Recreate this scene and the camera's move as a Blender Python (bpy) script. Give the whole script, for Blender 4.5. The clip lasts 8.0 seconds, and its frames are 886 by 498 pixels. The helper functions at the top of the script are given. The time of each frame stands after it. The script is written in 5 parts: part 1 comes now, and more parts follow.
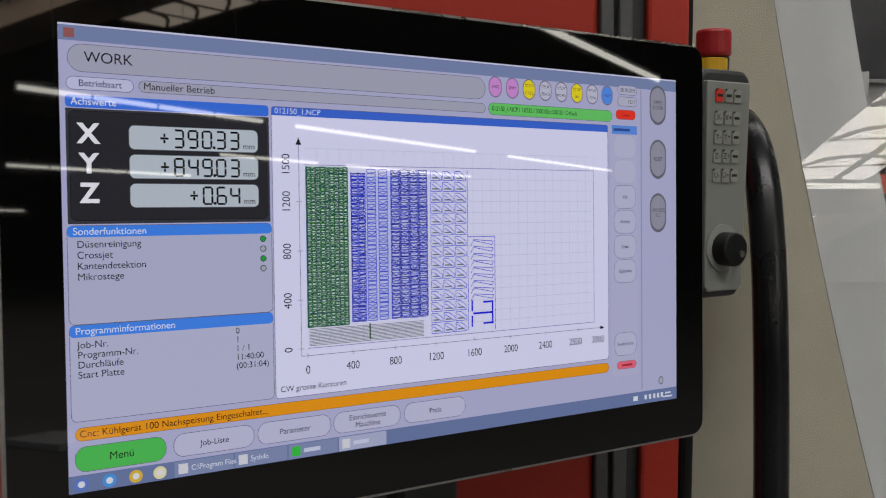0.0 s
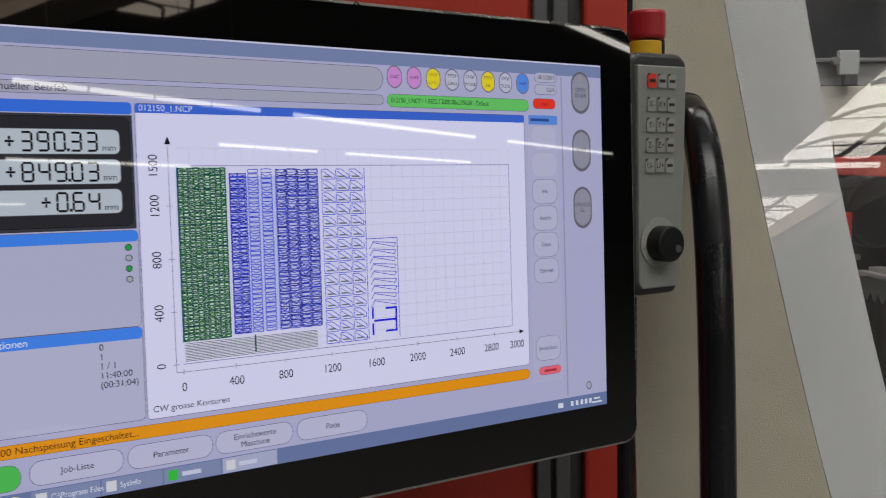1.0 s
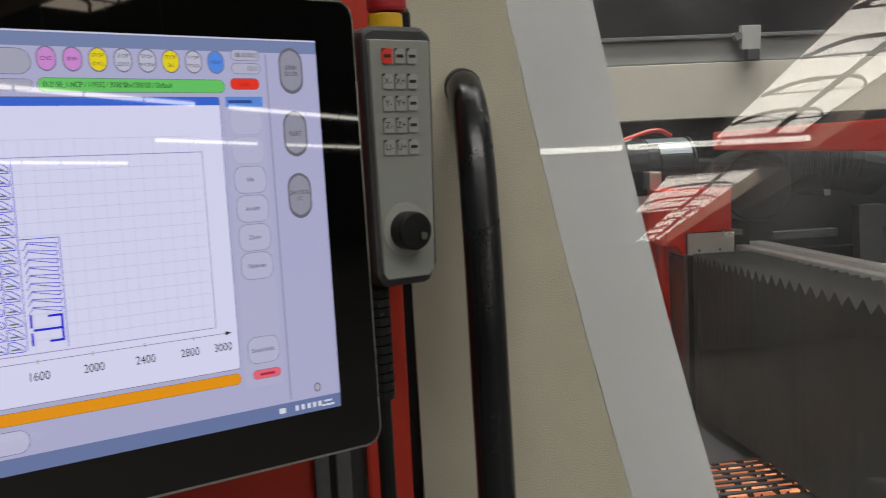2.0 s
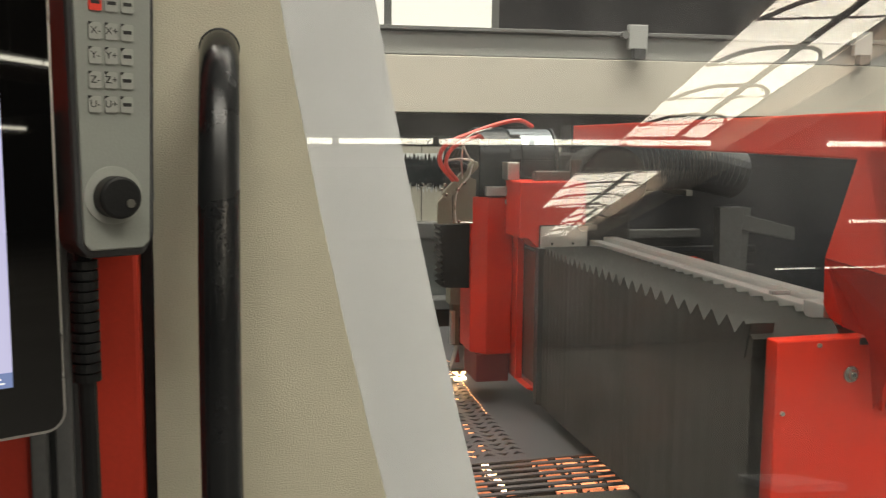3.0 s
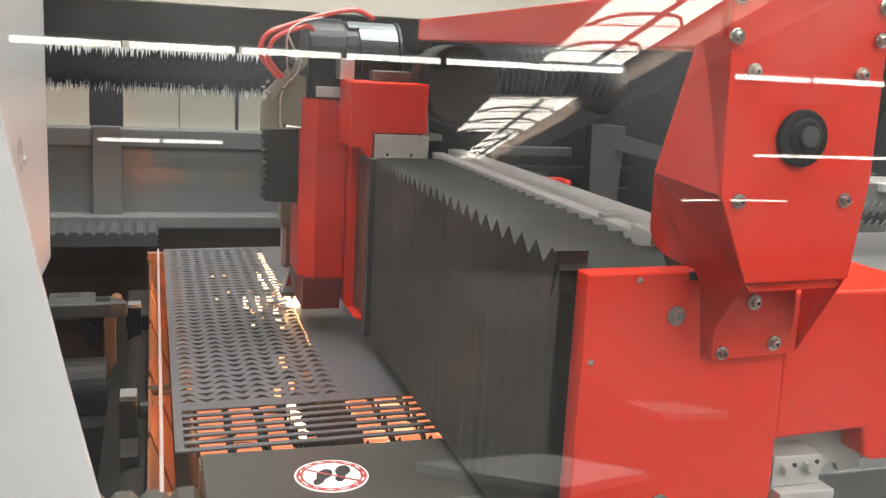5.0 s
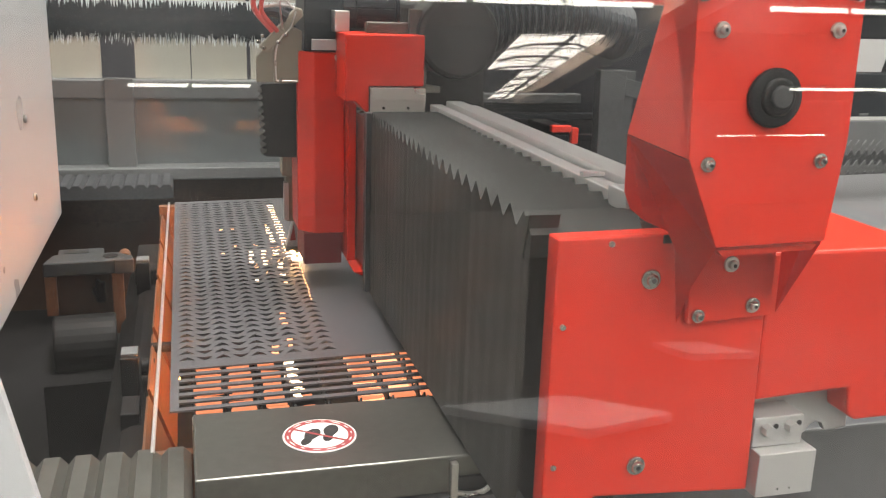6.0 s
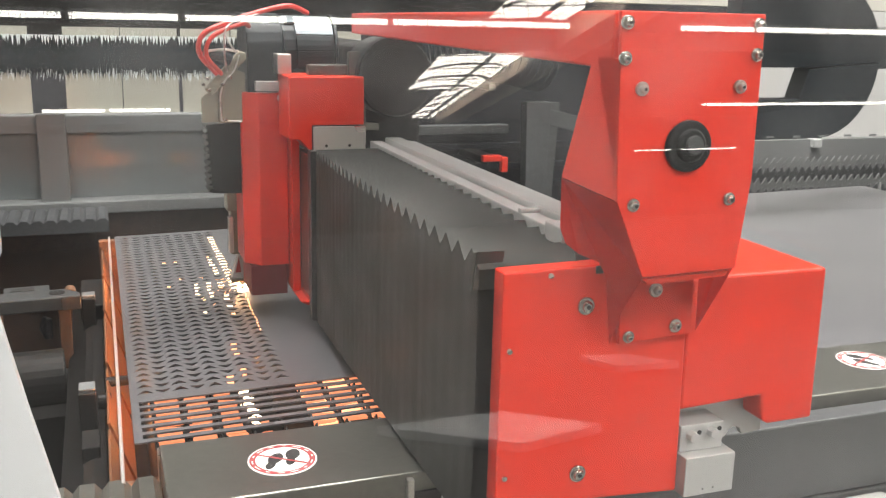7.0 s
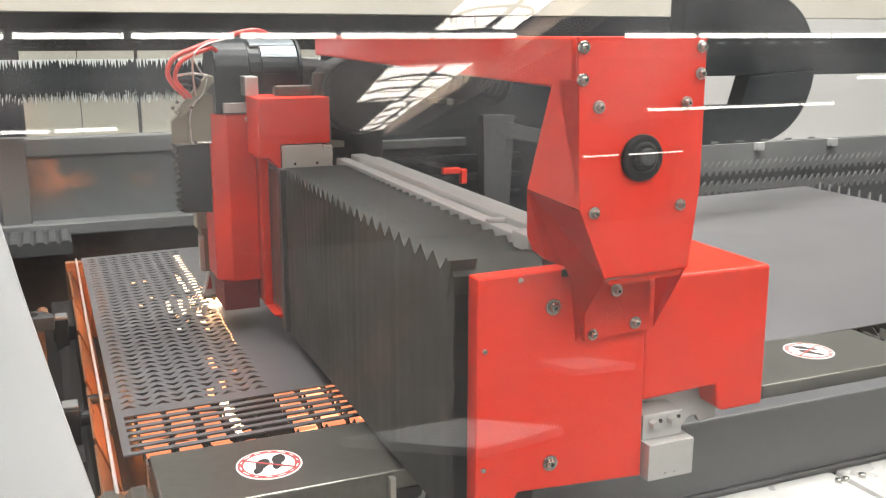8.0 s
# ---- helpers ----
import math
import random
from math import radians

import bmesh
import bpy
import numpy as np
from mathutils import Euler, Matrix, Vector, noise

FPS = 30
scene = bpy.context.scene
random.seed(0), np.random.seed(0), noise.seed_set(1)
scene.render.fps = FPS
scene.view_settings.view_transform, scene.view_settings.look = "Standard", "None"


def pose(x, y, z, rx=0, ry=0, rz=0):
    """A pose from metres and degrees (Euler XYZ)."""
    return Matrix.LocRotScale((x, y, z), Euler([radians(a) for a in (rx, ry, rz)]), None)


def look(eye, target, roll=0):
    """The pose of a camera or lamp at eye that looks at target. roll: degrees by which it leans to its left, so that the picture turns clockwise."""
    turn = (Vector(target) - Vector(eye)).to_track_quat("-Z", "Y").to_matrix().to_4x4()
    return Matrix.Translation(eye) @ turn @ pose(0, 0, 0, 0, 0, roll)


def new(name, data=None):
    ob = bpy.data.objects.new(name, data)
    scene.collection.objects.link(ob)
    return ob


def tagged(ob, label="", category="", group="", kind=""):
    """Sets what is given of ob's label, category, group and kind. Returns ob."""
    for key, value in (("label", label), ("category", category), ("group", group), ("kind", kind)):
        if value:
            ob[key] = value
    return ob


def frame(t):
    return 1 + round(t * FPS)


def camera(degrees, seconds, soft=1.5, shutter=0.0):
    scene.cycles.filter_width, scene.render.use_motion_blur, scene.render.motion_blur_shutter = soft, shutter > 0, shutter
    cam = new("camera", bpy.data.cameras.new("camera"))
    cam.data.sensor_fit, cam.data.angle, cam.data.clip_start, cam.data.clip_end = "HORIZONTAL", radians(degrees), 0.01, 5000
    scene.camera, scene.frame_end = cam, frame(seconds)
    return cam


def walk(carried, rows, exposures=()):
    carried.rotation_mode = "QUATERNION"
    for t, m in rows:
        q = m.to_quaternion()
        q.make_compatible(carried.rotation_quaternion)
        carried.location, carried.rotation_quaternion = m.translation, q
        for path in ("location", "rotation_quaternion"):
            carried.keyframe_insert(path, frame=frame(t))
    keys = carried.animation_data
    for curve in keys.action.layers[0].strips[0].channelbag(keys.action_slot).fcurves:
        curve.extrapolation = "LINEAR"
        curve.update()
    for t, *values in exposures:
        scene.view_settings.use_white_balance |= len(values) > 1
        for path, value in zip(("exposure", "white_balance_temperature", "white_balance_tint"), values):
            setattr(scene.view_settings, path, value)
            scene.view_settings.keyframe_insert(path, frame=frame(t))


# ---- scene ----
cam = camera(50.0, 8.0, soft=1.1, shutter=0.2)
PATH = [
    (0, (0.2530, 0.2695, 1.6212), (0.3840, 2.2604, 1.4756), 0.04),
    (0.5, (0.2875, 0.2735, 1.6311), (0.4119, 2.2624, 1.4604), -0.07),
    (1, (0.3252, 0.3113, 1.6280), (0.4493, 2.2992, 1.4533), -0.96),
    (1.5, (0.4039, 0.3363, 1.6208), (0.5283, 2.3232, 1.4313), -2.16),
    (2, (0.4964, 0.3514, 1.6205), (0.7250, 2.3279, 1.4155), -2.92),
    (2.2, (0.5329, 0.3571, 1.6172), (0.7747, 2.3309, 1.4066), -2.91),
    (3.3, (0.684, 0.404, 1.603), (1.144, 2.335, 1.362), 1.4),
    (3.5, (0.716, 0.426, 1.602), (1.187, 2.353, 1.352), 1.5),
    (4, (0.759, 0.507, 1.591), (1.314, 2.399, 1.26), 1.3),
    (4.5, (0.8035, 0.5347, 1.5720), (1.4212, 2.4064, 1.2339), 1.98),
    (5, (0.8875, 0.5993, 1.5554), (1.4710, 2.4728, 1.1629), 3.05),
    (5.2, (0.9203, 0.6053, 1.5584), (1.4588, 2.4793, 1.1124), 2.79),
    (6.3, (0.9585, 0.5862, 1.5976), (1.4842, 2.4445, 1.0768), 1.44),
    (6.5, (0.9491, 0.5643, 1.6090), (1.5083, 2.4159, 1.0985), 1.37),
    (7, (0.8944, 0.5100, 1.6296), (1.5595, 2.3356, 1.1543), 1.36),
    (7.5, (0.8658, 0.4606, 1.6444), (1.5896, 2.2696, 1.1929), 0.96),
    (8, (0.8364, 0.4392, 1.6490), (1.5945, 2.2345, 1.1965), 0.16),
]
EXPOSURES = [(0.0, -1.15, 6500, 10), (1.5, -1.05, 6500, 10), (2.2, -0.9, 6700, 9), (3.3, -0.25, 7300, 6), (4.0, -0.12, 7100, 7), (5.0, 0.05, 6600, 10), (6.3, 0.08, 6600, 10), (7.0, 0.27, 6550, 10), (8.0, 0.29, 6550, 10)]
walk(cam, [(t, look(eye, target, roll)) for t, eye, target, roll in PATH], EXPOSURES)

# ---- world and light ----
world = bpy.data.worlds.new("world")
scene.world = world
world.use_nodes = True
wn = world.node_tree.nodes
sky = wn.new("ShaderNodeTexSky")
sky.sky_type = "NISHITA"
sky.sun_disc = False
sky.sun_elevation = radians(40)
sky.sun_rotation = radians(140)
wn["Background"].inputs["Strength"].default_value = 0.15
world.node_tree.links.new(sky.outputs[0], wn["Background"].inputs["Color"])


def area_light(name, m, w, h, watts, colour):
    d = bpy.data.lights.new(name, "AREA")
    d.shape, d.size, d.size_y, d.energy, d.color = "RECTANGLE", w, h, watts, colour
    ob = new(name, d)
    ob.matrix_world = m
    return ob


# daylight in the roof openings above the machine and the aisle
area_light("skylight_light_front", pose(2.0, -4.5, 7.9), 10.0, 2.6, 930, (1.0, 0.97, 0.93))
area_light("skylight_light_back", pose(2.6, 2.7, 7.9), 9.0, 2.6, 1900, (1.0, 0.97, 0.93))


def glow_light(name, place, watts, colour, r):
    d = bpy.data.lights.new(name, "POINT")
    d.energy, d.color, d.shadow_soft_size = watts, colour, r
    ob = new(name, d)
    ob.location = place
    return ob


# ---- materials ----
def principled(name, colour, rough=0.5, metal=0.0, scale=30.0, var=0.12, bump=0.0, coat=0.0, rough_var=0.1, fine=6.0, spec=0.5):
    """A surface whose colour, gloss and relief vary at a coarse and a fine scale."""
    m = bpy.data.materials.new(name)
    m.use_nodes = True
    t = m.node_tree
    n, l = t.nodes, t.links
    b = n["Principled BSDF"]
    b.inputs["Metallic"].default_value = metal
    b.inputs["Coat Weight"].default_value = coat
    b.inputs["Specular IOR Level"].default_value = spec
    b.inputs["Coat Roughness"].default_value = 0.08
    geo = n.new("ShaderNodeTexCoord")
    big, small = n.new("ShaderNodeTexNoise"), n.new("ShaderNodeTexNoise")
    big.inputs["Scale"].default_value, small.inputs["Scale"].default_value = scale / fine, scale * fine
    big.inputs["Detail"].default_value = 4
    small.inputs["Detail"].default_value = 3
    l.new(geo.outputs["Object"], big.inputs["Vector"])
    l.new(geo.outputs["Object"], small.inputs["Vector"])
    add = n.new("ShaderNodeMath")
    add.operation = "ADD"
    l.new(big.outputs["Fac"], add.inputs[0])
    l.new(small.outputs["Fac"], add.inputs[1])
    half = n.new("ShaderNodeMath")
    half.operation = "MULTIPLY"
    half.inputs[1].default_value = 0.5
    l.new(add.outputs[0], half.inputs[0])
    ramp = n.new("ShaderNodeMapRange")
    ramp.inputs["From Min"].default_value, ramp.inputs["From Max"].default_value = 0.3, 0.7
    ramp.inputs["To Min"].default_value, ramp.inputs["To Max"].default_value = 1 - var, 1 + var
    l.new(half.outputs[0], ramp.inputs["Value"])
    mix = n.new("ShaderNodeVectorMath")
    mix.operation = "SCALE"
    mix.inputs[0].default_value = colour
    l.new(ramp.outputs[0], mix.inputs["Scale"])
    l.new(mix.outputs[0], b.inputs["Base Color"])
    rr = n.new("ShaderNodeMapRange")
    rr.inputs["From Min"].default_value, rr.inputs["From Max"].default_value = 0.3, 0.7
    rr.inputs["To Min"].default_value, rr.inputs["To Max"].default_value = max(0.02, rough - rough_var), min(1.0, rough + rough_var)
    l.new(big.outputs["Fac"], rr.inputs["Value"])
    l.new(rr.outputs[0], b.inputs["Roughness"])
    if bump:
        bp = n.new("ShaderNodeBump")
        bp.inputs["Strength"].default_value = bump
        bp.inputs["Distance"].default_value = 0.002
        l.new(small.outputs["Fac"], bp.inputs["Height"])
        l.new(bp.outputs[0], b.inputs["Normal"])
    return m


def emitter(name, colour, strength=1.0, rough=0.4, ior=1.3):
    m = bpy.data.materials.new(name)
    m.use_nodes = True
    b = m.node_tree.nodes["Principled BSDF"]
    b.inputs["Base Color"].default_value = (0.01, 0.01, 0.01, 1)
    b.inputs["Roughness"].default_value = rough
    b.inputs["IOR"].default_value = ior
    b.inputs["Emission Color"].default_value = (*colour, 1)
    b.inputs["Emission Strength"].default_value = strength
    return m


def pane_material(name, ior, tint=(1, 1, 1), veil=0.0):
    """Clear solid sheet that refracts and mirrors, with a faint dust film and painted haze."""
    m = bpy.data.materials.new(name)
    m.use_nodes = True
    t = m.node_tree
    n, l = t.nodes, t.links
    n.remove(n["Principled BSDF"])
    out = n.new("ShaderNodeBsdfGlass")
    out.inputs["Color"].default_value = (*tint, 1)
    out.inputs["Roughness"].default_value = 0.0
    out.inputs["IOR"].default_value = ior
    if veil:
        dust, film, tex, rng, co = n.new("ShaderNodeBsdfDiffuse"), n.new("ShaderNodeMixShader"), n.new("ShaderNodeTexNoise"), n.new("ShaderNodeMapRange"), n.new("ShaderNodeTexCoord")
        dust.inputs["Color"].default_value = (0.8, 0.8, 0.8, 1)
        tex.inputs["Scale"].default_value = 9.0
        tex.inputs["Detail"].default_value = 8
        l.new(co.outputs["Object"], tex.inputs["Vector"])
        rng.inputs["From Min"].default_value, rng.inputs["From Max"].default_value = 0.35, 0.75
        rng.inputs["To Min"].default_value, rng.inputs["To Max"].default_value = veil * 0.3, veil * 1.8
        l.new(tex.outputs["Fac"], rng.inputs["Value"])
        # dust film thickened upwards to paint in the haze of lamp reflections
        axes, height, film_haze = n.new("ShaderNodeSeparateXYZ"), n.new("ShaderNodeMapRange"), n.new("ShaderNodeMath")
        l.new(co.outputs["Object"], axes.inputs[0])
        height.inputs["From Min"].default_value, height.inputs["From Max"].default_value = -0.03, 0.22
        height.inputs["To Min"].default_value, height.inputs["To Max"].default_value = 0.35, 3.4
        l.new(axes.outputs["Z"], height.inputs["Value"])
        film_haze.operation = "MULTIPLY"
        l.new(height.outputs[0], film_haze.inputs[0])
        l.new(rng.outputs[0], film_haze.inputs[1])
        l.new(film_haze.outputs[0], film.inputs["Fac"])
        l.new(out.outputs[0], film.inputs[1])
        l.new(dust.outputs[0], film.inputs[2])
        # fine specks and wiped streaks
        speck, patch, prod, spot = n.new("ShaderNodeTexNoise"), n.new("ShaderNodeTexNoise"), n.new("ShaderNodeMath"), n.new("ShaderNodeMixShader")
        speck.inputs["Scale"].default_value = 620.0
        patch.inputs["Scale"].default_value = 3.5
        patch.inputs["Detail"].default_value = 5
        ra, rb = n.new("ShaderNodeMapRange"), n.new("ShaderNodeMapRange")
        for tx, rr, lo, hi in ((speck, ra, 0.62, 0.74), (patch, rb, 0.52, 0.72)):
            l.new(co.outputs["Object"], tx.inputs["Vector"])
            rr.inputs["From Min"].default_value, rr.inputs["From Max"].default_value = lo, hi
            l.new(tx.outputs["Fac"], rr.inputs["Value"])
        prod.operation = "MULTIPLY"
        l.new(ra.outputs[0], prod.inputs[0])
        l.new(rb.outputs[0], prod.inputs[1])
        half = n.new("ShaderNodeMath")
        half.operation = "MULTIPLY"
        half.inputs[1].default_value = 0.35
        l.new(prod.outputs[0], half.inputs[0])
        l.new(half.outputs[0], spot.inputs["Fac"])
        l.new(film.outputs[0], spot.inputs[1])
        l.new(dust.outputs[0], spot.inputs[2])
        out = spot
    l.new(out.outputs[0], n["Material Output"].inputs["Surface"])
    return m


RED = principled("red_lacquer", (0.56, 0.027, 0.012), 0.3, scale=40, var=0.06, spec=0.35, rough_var=0.015, bump=0.02)
RED_FRAME = principled("red_frame_paint", (0.55, 0.04, 0.02), 0.45, scale=40, var=0.08)
BEIGE = principled("beige_textured_paint", (0.55, 0.52, 0.40), 0.5, scale=120, var=0.07, bump=0.5)
WHITE = principled("white_enamel", (0.50, 0.51, 0.52), 0.35, scale=20, var=0.03)
CREAM = principled("cream_machine_paint", (0.53, 0.505, 0.44), 0.45, scale=20, var=0.06)
LIGHTGREY = principled("light_grey_paint", (0.34, 0.35, 0.345), 0.45, scale=25, var=0.08)
PALEWALL = principled("pale_wall_enamel", (0.50, 0.495, 0.48), 0.4, scale=12, var=0.05)
RAILSTEEL = principled("ground_rail_steel", (0.66, 0.66, 0.65), 0.3, 0.7, scale=4, var=0.05, rough_var=0.02)
GREY = principled("grey_paint", (0.13, 0.134, 0.134), 0.5, scale=25, var=0.12)
DARKGREY = principled("dark_grey_paint", (0.042, 0.044, 0.046), 0.5, scale=25, var=0.2)
BLACK = principled("black_plastic", (0.010, 0.0105, 0.011), 0.4, scale=60, var=0.2, bump=0.1, spec=0.3)
RUBBER = principled("black_bellows_fabric", (0.013, 0.0145, 0.0125), 0.65, scale=40, var=0.2, bump=0.05)
BRUSH = principled("brush_bristle", (0.005, 0.010, 0.013), 0.7, scale=150, var=0.4, spec=0.15)
BRISTLE_TIP = principled("pale_bristle", (0.60, 0.64, 0.64), 0.6, scale=150, var=0.3)
STEEL = principled("brushed_steel", (0.62, 0.61, 0.58), 0.32, 1.0, scale=60, var=0.1, rough_var=0.1, bump=0.06)
COVER = principled("dull_steel_cover", (0.18, 0.178, 0.16), 0.36, 0.8, scale=12, var=0.16, rough_var=0.1)
SHEET = principled("blue_grey_sheet_steel", (0.145, 0.142, 0.152), 0.36, 0.45, scale=8, var=0.14, rough_var=0.1)
ALU = principled("milled_aluminium", (0.42, 0.42, 0.41), 0.35, 0.35, scale=30, var=0.12, bump=0.05)
CHROME = principled("bolt_steel", (0.55, 0.54, 0.5), 0.25, 1.0, scale=60, var=0.1)
DARKBROWN = principled("dark_brown_steel", (0.055, 0.028, 0.017), 0.55, 0.2, scale=8, var=0.4)
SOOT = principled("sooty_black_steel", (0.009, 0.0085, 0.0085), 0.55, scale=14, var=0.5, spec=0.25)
RUST = principled("heat_and_glow_brown_steel", (0.20, 0.09, 0.045), 0.5, 0.3, scale=14, var=0.3)
PENDANT = principled("grey_green_plastic", (0.26, 0.275, 0.25), 0.5, scale=80, var=0.05, bump=0.08)
KEY = principled("key_grey", (0.33, 0.34, 0.31), 0.5, scale=80, var=0.05)
KEY_RED = principled("key_red", (0.75, 0.05, 0.03), 0.45, scale=80, var=0.05)
YELLOW = principled("yellow_plastic", (0.75, 0.45, 0.02), 0.4, scale=80, var=0.05)
ESTOP = principled("dull_red_plastic", (0.42, 0.02, 0.025), 0.4, scale=80, var=0.06)
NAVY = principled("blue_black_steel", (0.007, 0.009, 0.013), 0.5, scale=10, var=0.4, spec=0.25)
CHAINBLACK = principled("blue_black_chain_plastic", (0.006, 0.010, 0.013), 0.45, scale=20, var=0.3, spec=0.3)
CHAINSTEEL = principled("blue_grey_chain_plate", (0.20, 0.23, 0.25), 0.42, 0.5, scale=30, var=0.2)
BACKPLATE = principled("dusty_cream_back_plate", (0.40, 0.39, 0.33), 0.5, scale=8, var=0.10)
STRUT = principled("slate_grey_steel", (0.060, 0.063, 0.065), 0.45, 0.3, scale=14, var=0.25)
INK = principled("black_print", (0.02, 0.02, 0.02), 0.5, scale=80, var=0.1)
STICK_WHITE = principled("white_sticker", (0.7, 0.69, 0.66), 0.4, scale=60, var=0.06)
STICK_RED = principled("faded_red_print", (0.30, 0.045, 0.045), 0.45, scale=60, var=0.15)
CONCRETE = principled("hall_floor", (0.075, 0.072, 0.07), 0.6, scale=3, var=0.2)
HALLWALL = principled("hall_wall_paint", (0.06, 0.055, 0.05), 0.8, scale=2, var=0.2)
HALLDARK = principled("dark_blue_grey_wall", (0.05, 0.05, 0.06), 0.7, scale=2, var=0.2)
ROOF = principled("brown_roof_boards", (0.06, 0.042, 0.03), 0.8, scale=3, var=0.3)
TANBEAM = principled("tan_roof_beam", (0.6, 0.46, 0.36), 0.7, scale=3, var=0.12)
TRUSS = principled("brown_roof_steel", (0.12, 0.07, 0.05), 0.6, scale=6, var=0.2)
HOSE_RED = principled("red_hose", (0.55, 0.05, 0.04), 0.4, scale=60, var=0.08)
PANEL = principled("hazy_panel", (0.155, 0.17, 0.172), 0.22, scale=4, var=0.12)
TUBE = emitter("lit_tube", (1.0, 0.97, 0.86), 14.0)
DAY = emitter("bright_window", (1.0, 0.98, 0.94), 1.6)
SKYLIGHT_DIM = emitter("dim_roof_glazing", (1.0, 0.85, 0.68), 4.5)
SKYLIGHT = emitter("bright_roof_glazing", (1.0, 0.93, 0.84), 11.0)
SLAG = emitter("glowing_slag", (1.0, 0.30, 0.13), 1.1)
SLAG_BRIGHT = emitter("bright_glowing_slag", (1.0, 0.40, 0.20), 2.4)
LITSLOT = emitter("bright_slot_and_slag_glow", (1.0, 0.70, 0.46), 6.5)
KHAKI = principled("dull_khaki_metal", (0.235, 0.22, 0.17), 0.45, 0.4, scale=30, var=0.15)
HOT = emitter("molten_metal", (1.0, 0.72, 0.45), 16.0)
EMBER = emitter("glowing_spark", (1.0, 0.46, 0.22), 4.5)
GLASS = pane_material("clear_polycarbonate", 1.58, (0.97, 0.975, 0.97), 0.010)


# ---- mesh helpers ----
def mesh_of(name, bm, material, smooth=False):
    me = bpy.data.meshes.new(name)
    bm.normal_update()
    bm.to_mesh(me)
    bm.free()
    for s in material if isinstance(material, (list, tuple)) else (material,):
        me.materials.append(s)
    if smooth:
        for p in me.polygons:
            p.use_smooth = True
    return me


def part(name, bm, material, parent=None, label="", smooth=False):
    ob = new(name, mesh_of(name, bm, material, smooth))
    if parent is not None:
        ob.parent = parent
    if label:
        ob["label"] = label
    return ob


def thing(name, label, category, group="", kind="", m=None):
    ob = new(name)
    ob.empty_display_size = 0.02
    if m is not None:
        ob.matrix_world = m
    return tagged(ob, label, category, group, kind)


def box(x0, y0, z0, x1, y1, z1, bevel=0.0, bm=None, seg=2):
    b = bm or bmesh.new()
    made = bmesh.ops.create_cube(b, size=1)["verts"]
    bmesh.ops.transform(b, verts=made, matrix=Matrix.Translation(((x0 + x1) / 2, (y0 + y1) / 2, (z0 + z1) / 2)) @ Matrix.Diagonal((x1 - x0, y1 - y0, z1 - z0, 1)))
    if bevel:
        edges = list({e for v in made for e in v.link_edges})
        bmesh.ops.bevel(b, geom=edges, offset=bevel, segments=seg, profile=0.5, affect="EDGES")
    return b


def prism(points, axis, a, b, bevel=0.0, bm=None):
    """A flat outline, drawn in the two other axes in order, pulled from a to b along the axis."""
    m = bm or bmesh.new()
    def at(p, d):
        return {"x": (d, p[0], p[1]), "y": (p[0], d, p[1]), "z": (p[0], p[1], d)}[axis]
    low, high = [m.verts.new(at(p, a)) for p in points], [m.verts.new(at(p, b)) for p in points]
    faces = [m.faces.new(low), m.faces.new(high[::-1])]
    n = len(points)
    for i in range(n):
        faces.append(m.faces.new((low[i], high[i], high[(i + 1) % n], low[(i + 1) % n])))
    bmesh.ops.recalc_face_normals(m, faces=faces)
    if bevel:
        edges = list({e for f in faces for e in f.edges})
        bmesh.ops.bevel(m, geom=edges, offset=bevel, segments=2, profile=0.5, affect="EDGES")
    return m


def rounded(w, h, r, n=6, cx=0.0, cy=0.0):
    pts = []
    for sx, sy, a0 in ((1, 1, 0), (-1, 1, 90), (-1, -1, 180), (1, -1, 270)):
        for i in range(n + 1):
            a = radians(a0 + 90 * i / n)
            pts.append((cx + sx * (w / 2 - r) + r * math.cos(a), cy + sy * (h / 2 - r) + r * math.sin(a)))
    return pts


def cyl(c, r, h, axis="z", n=32, bevel=0.0, r2=None, bm=None):
    b = bm or bmesh.new()
    made = bmesh.ops.create_cone(b, cap_ends=True, segments=n, radius1=r, radius2=r if r2 is None else r2, depth=h)["verts"]
    turn = {"z": Matrix(), "x": pose(0, 0, 0, 0, 90, 0), "y": pose(0, 0, 0, 90, 0, 0)}[axis]
    bmesh.ops.transform(b, verts=made, matrix=Matrix.Translation(c) @ turn)
    if bevel:
        rim = [e for e in {e for v in made for e in v.link_edges} if any(len(f.verts) > 4 for f in e.link_faces)]
        bmesh.ops.bevel(b, geom=rim, offset=bevel, segments=2, profile=0.5, affect="EDGES")
    return b


def tube(points, r, n=10, bm=None):
    """A round bar along a line of points."""
    b = bm or bmesh.new()
    pts = [Vector(p) for p in points]
    rings = []
    side = None
    for i, p in enumerate(pts):
        d = (pts[min(i + 1, len(pts) - 1)] - pts[max(i - 1, 0)]).normalized()
        if side is None:
            side = d.orthogonal().normalized()
        side = (side - d * side.dot(d)).normalized()
        up = d.cross(side)
        rad = r[i] if isinstance(r, (list, tuple)) else r
        rings.append([b.verts.new(p + rad * (math.cos(2 * math.pi * k / n) * side + math.sin(2 * math.pi * k / n) * up)) for k in range(n)])
    for a, c in zip(rings, rings[1:]):
        for k in range(n):
            b.faces.new((a[k], a[(k + 1) % n], c[(k + 1) % n], c[k]))
    b.faces.new(rings[0][::-1])
    b.faces.new(rings[-1])
    return b


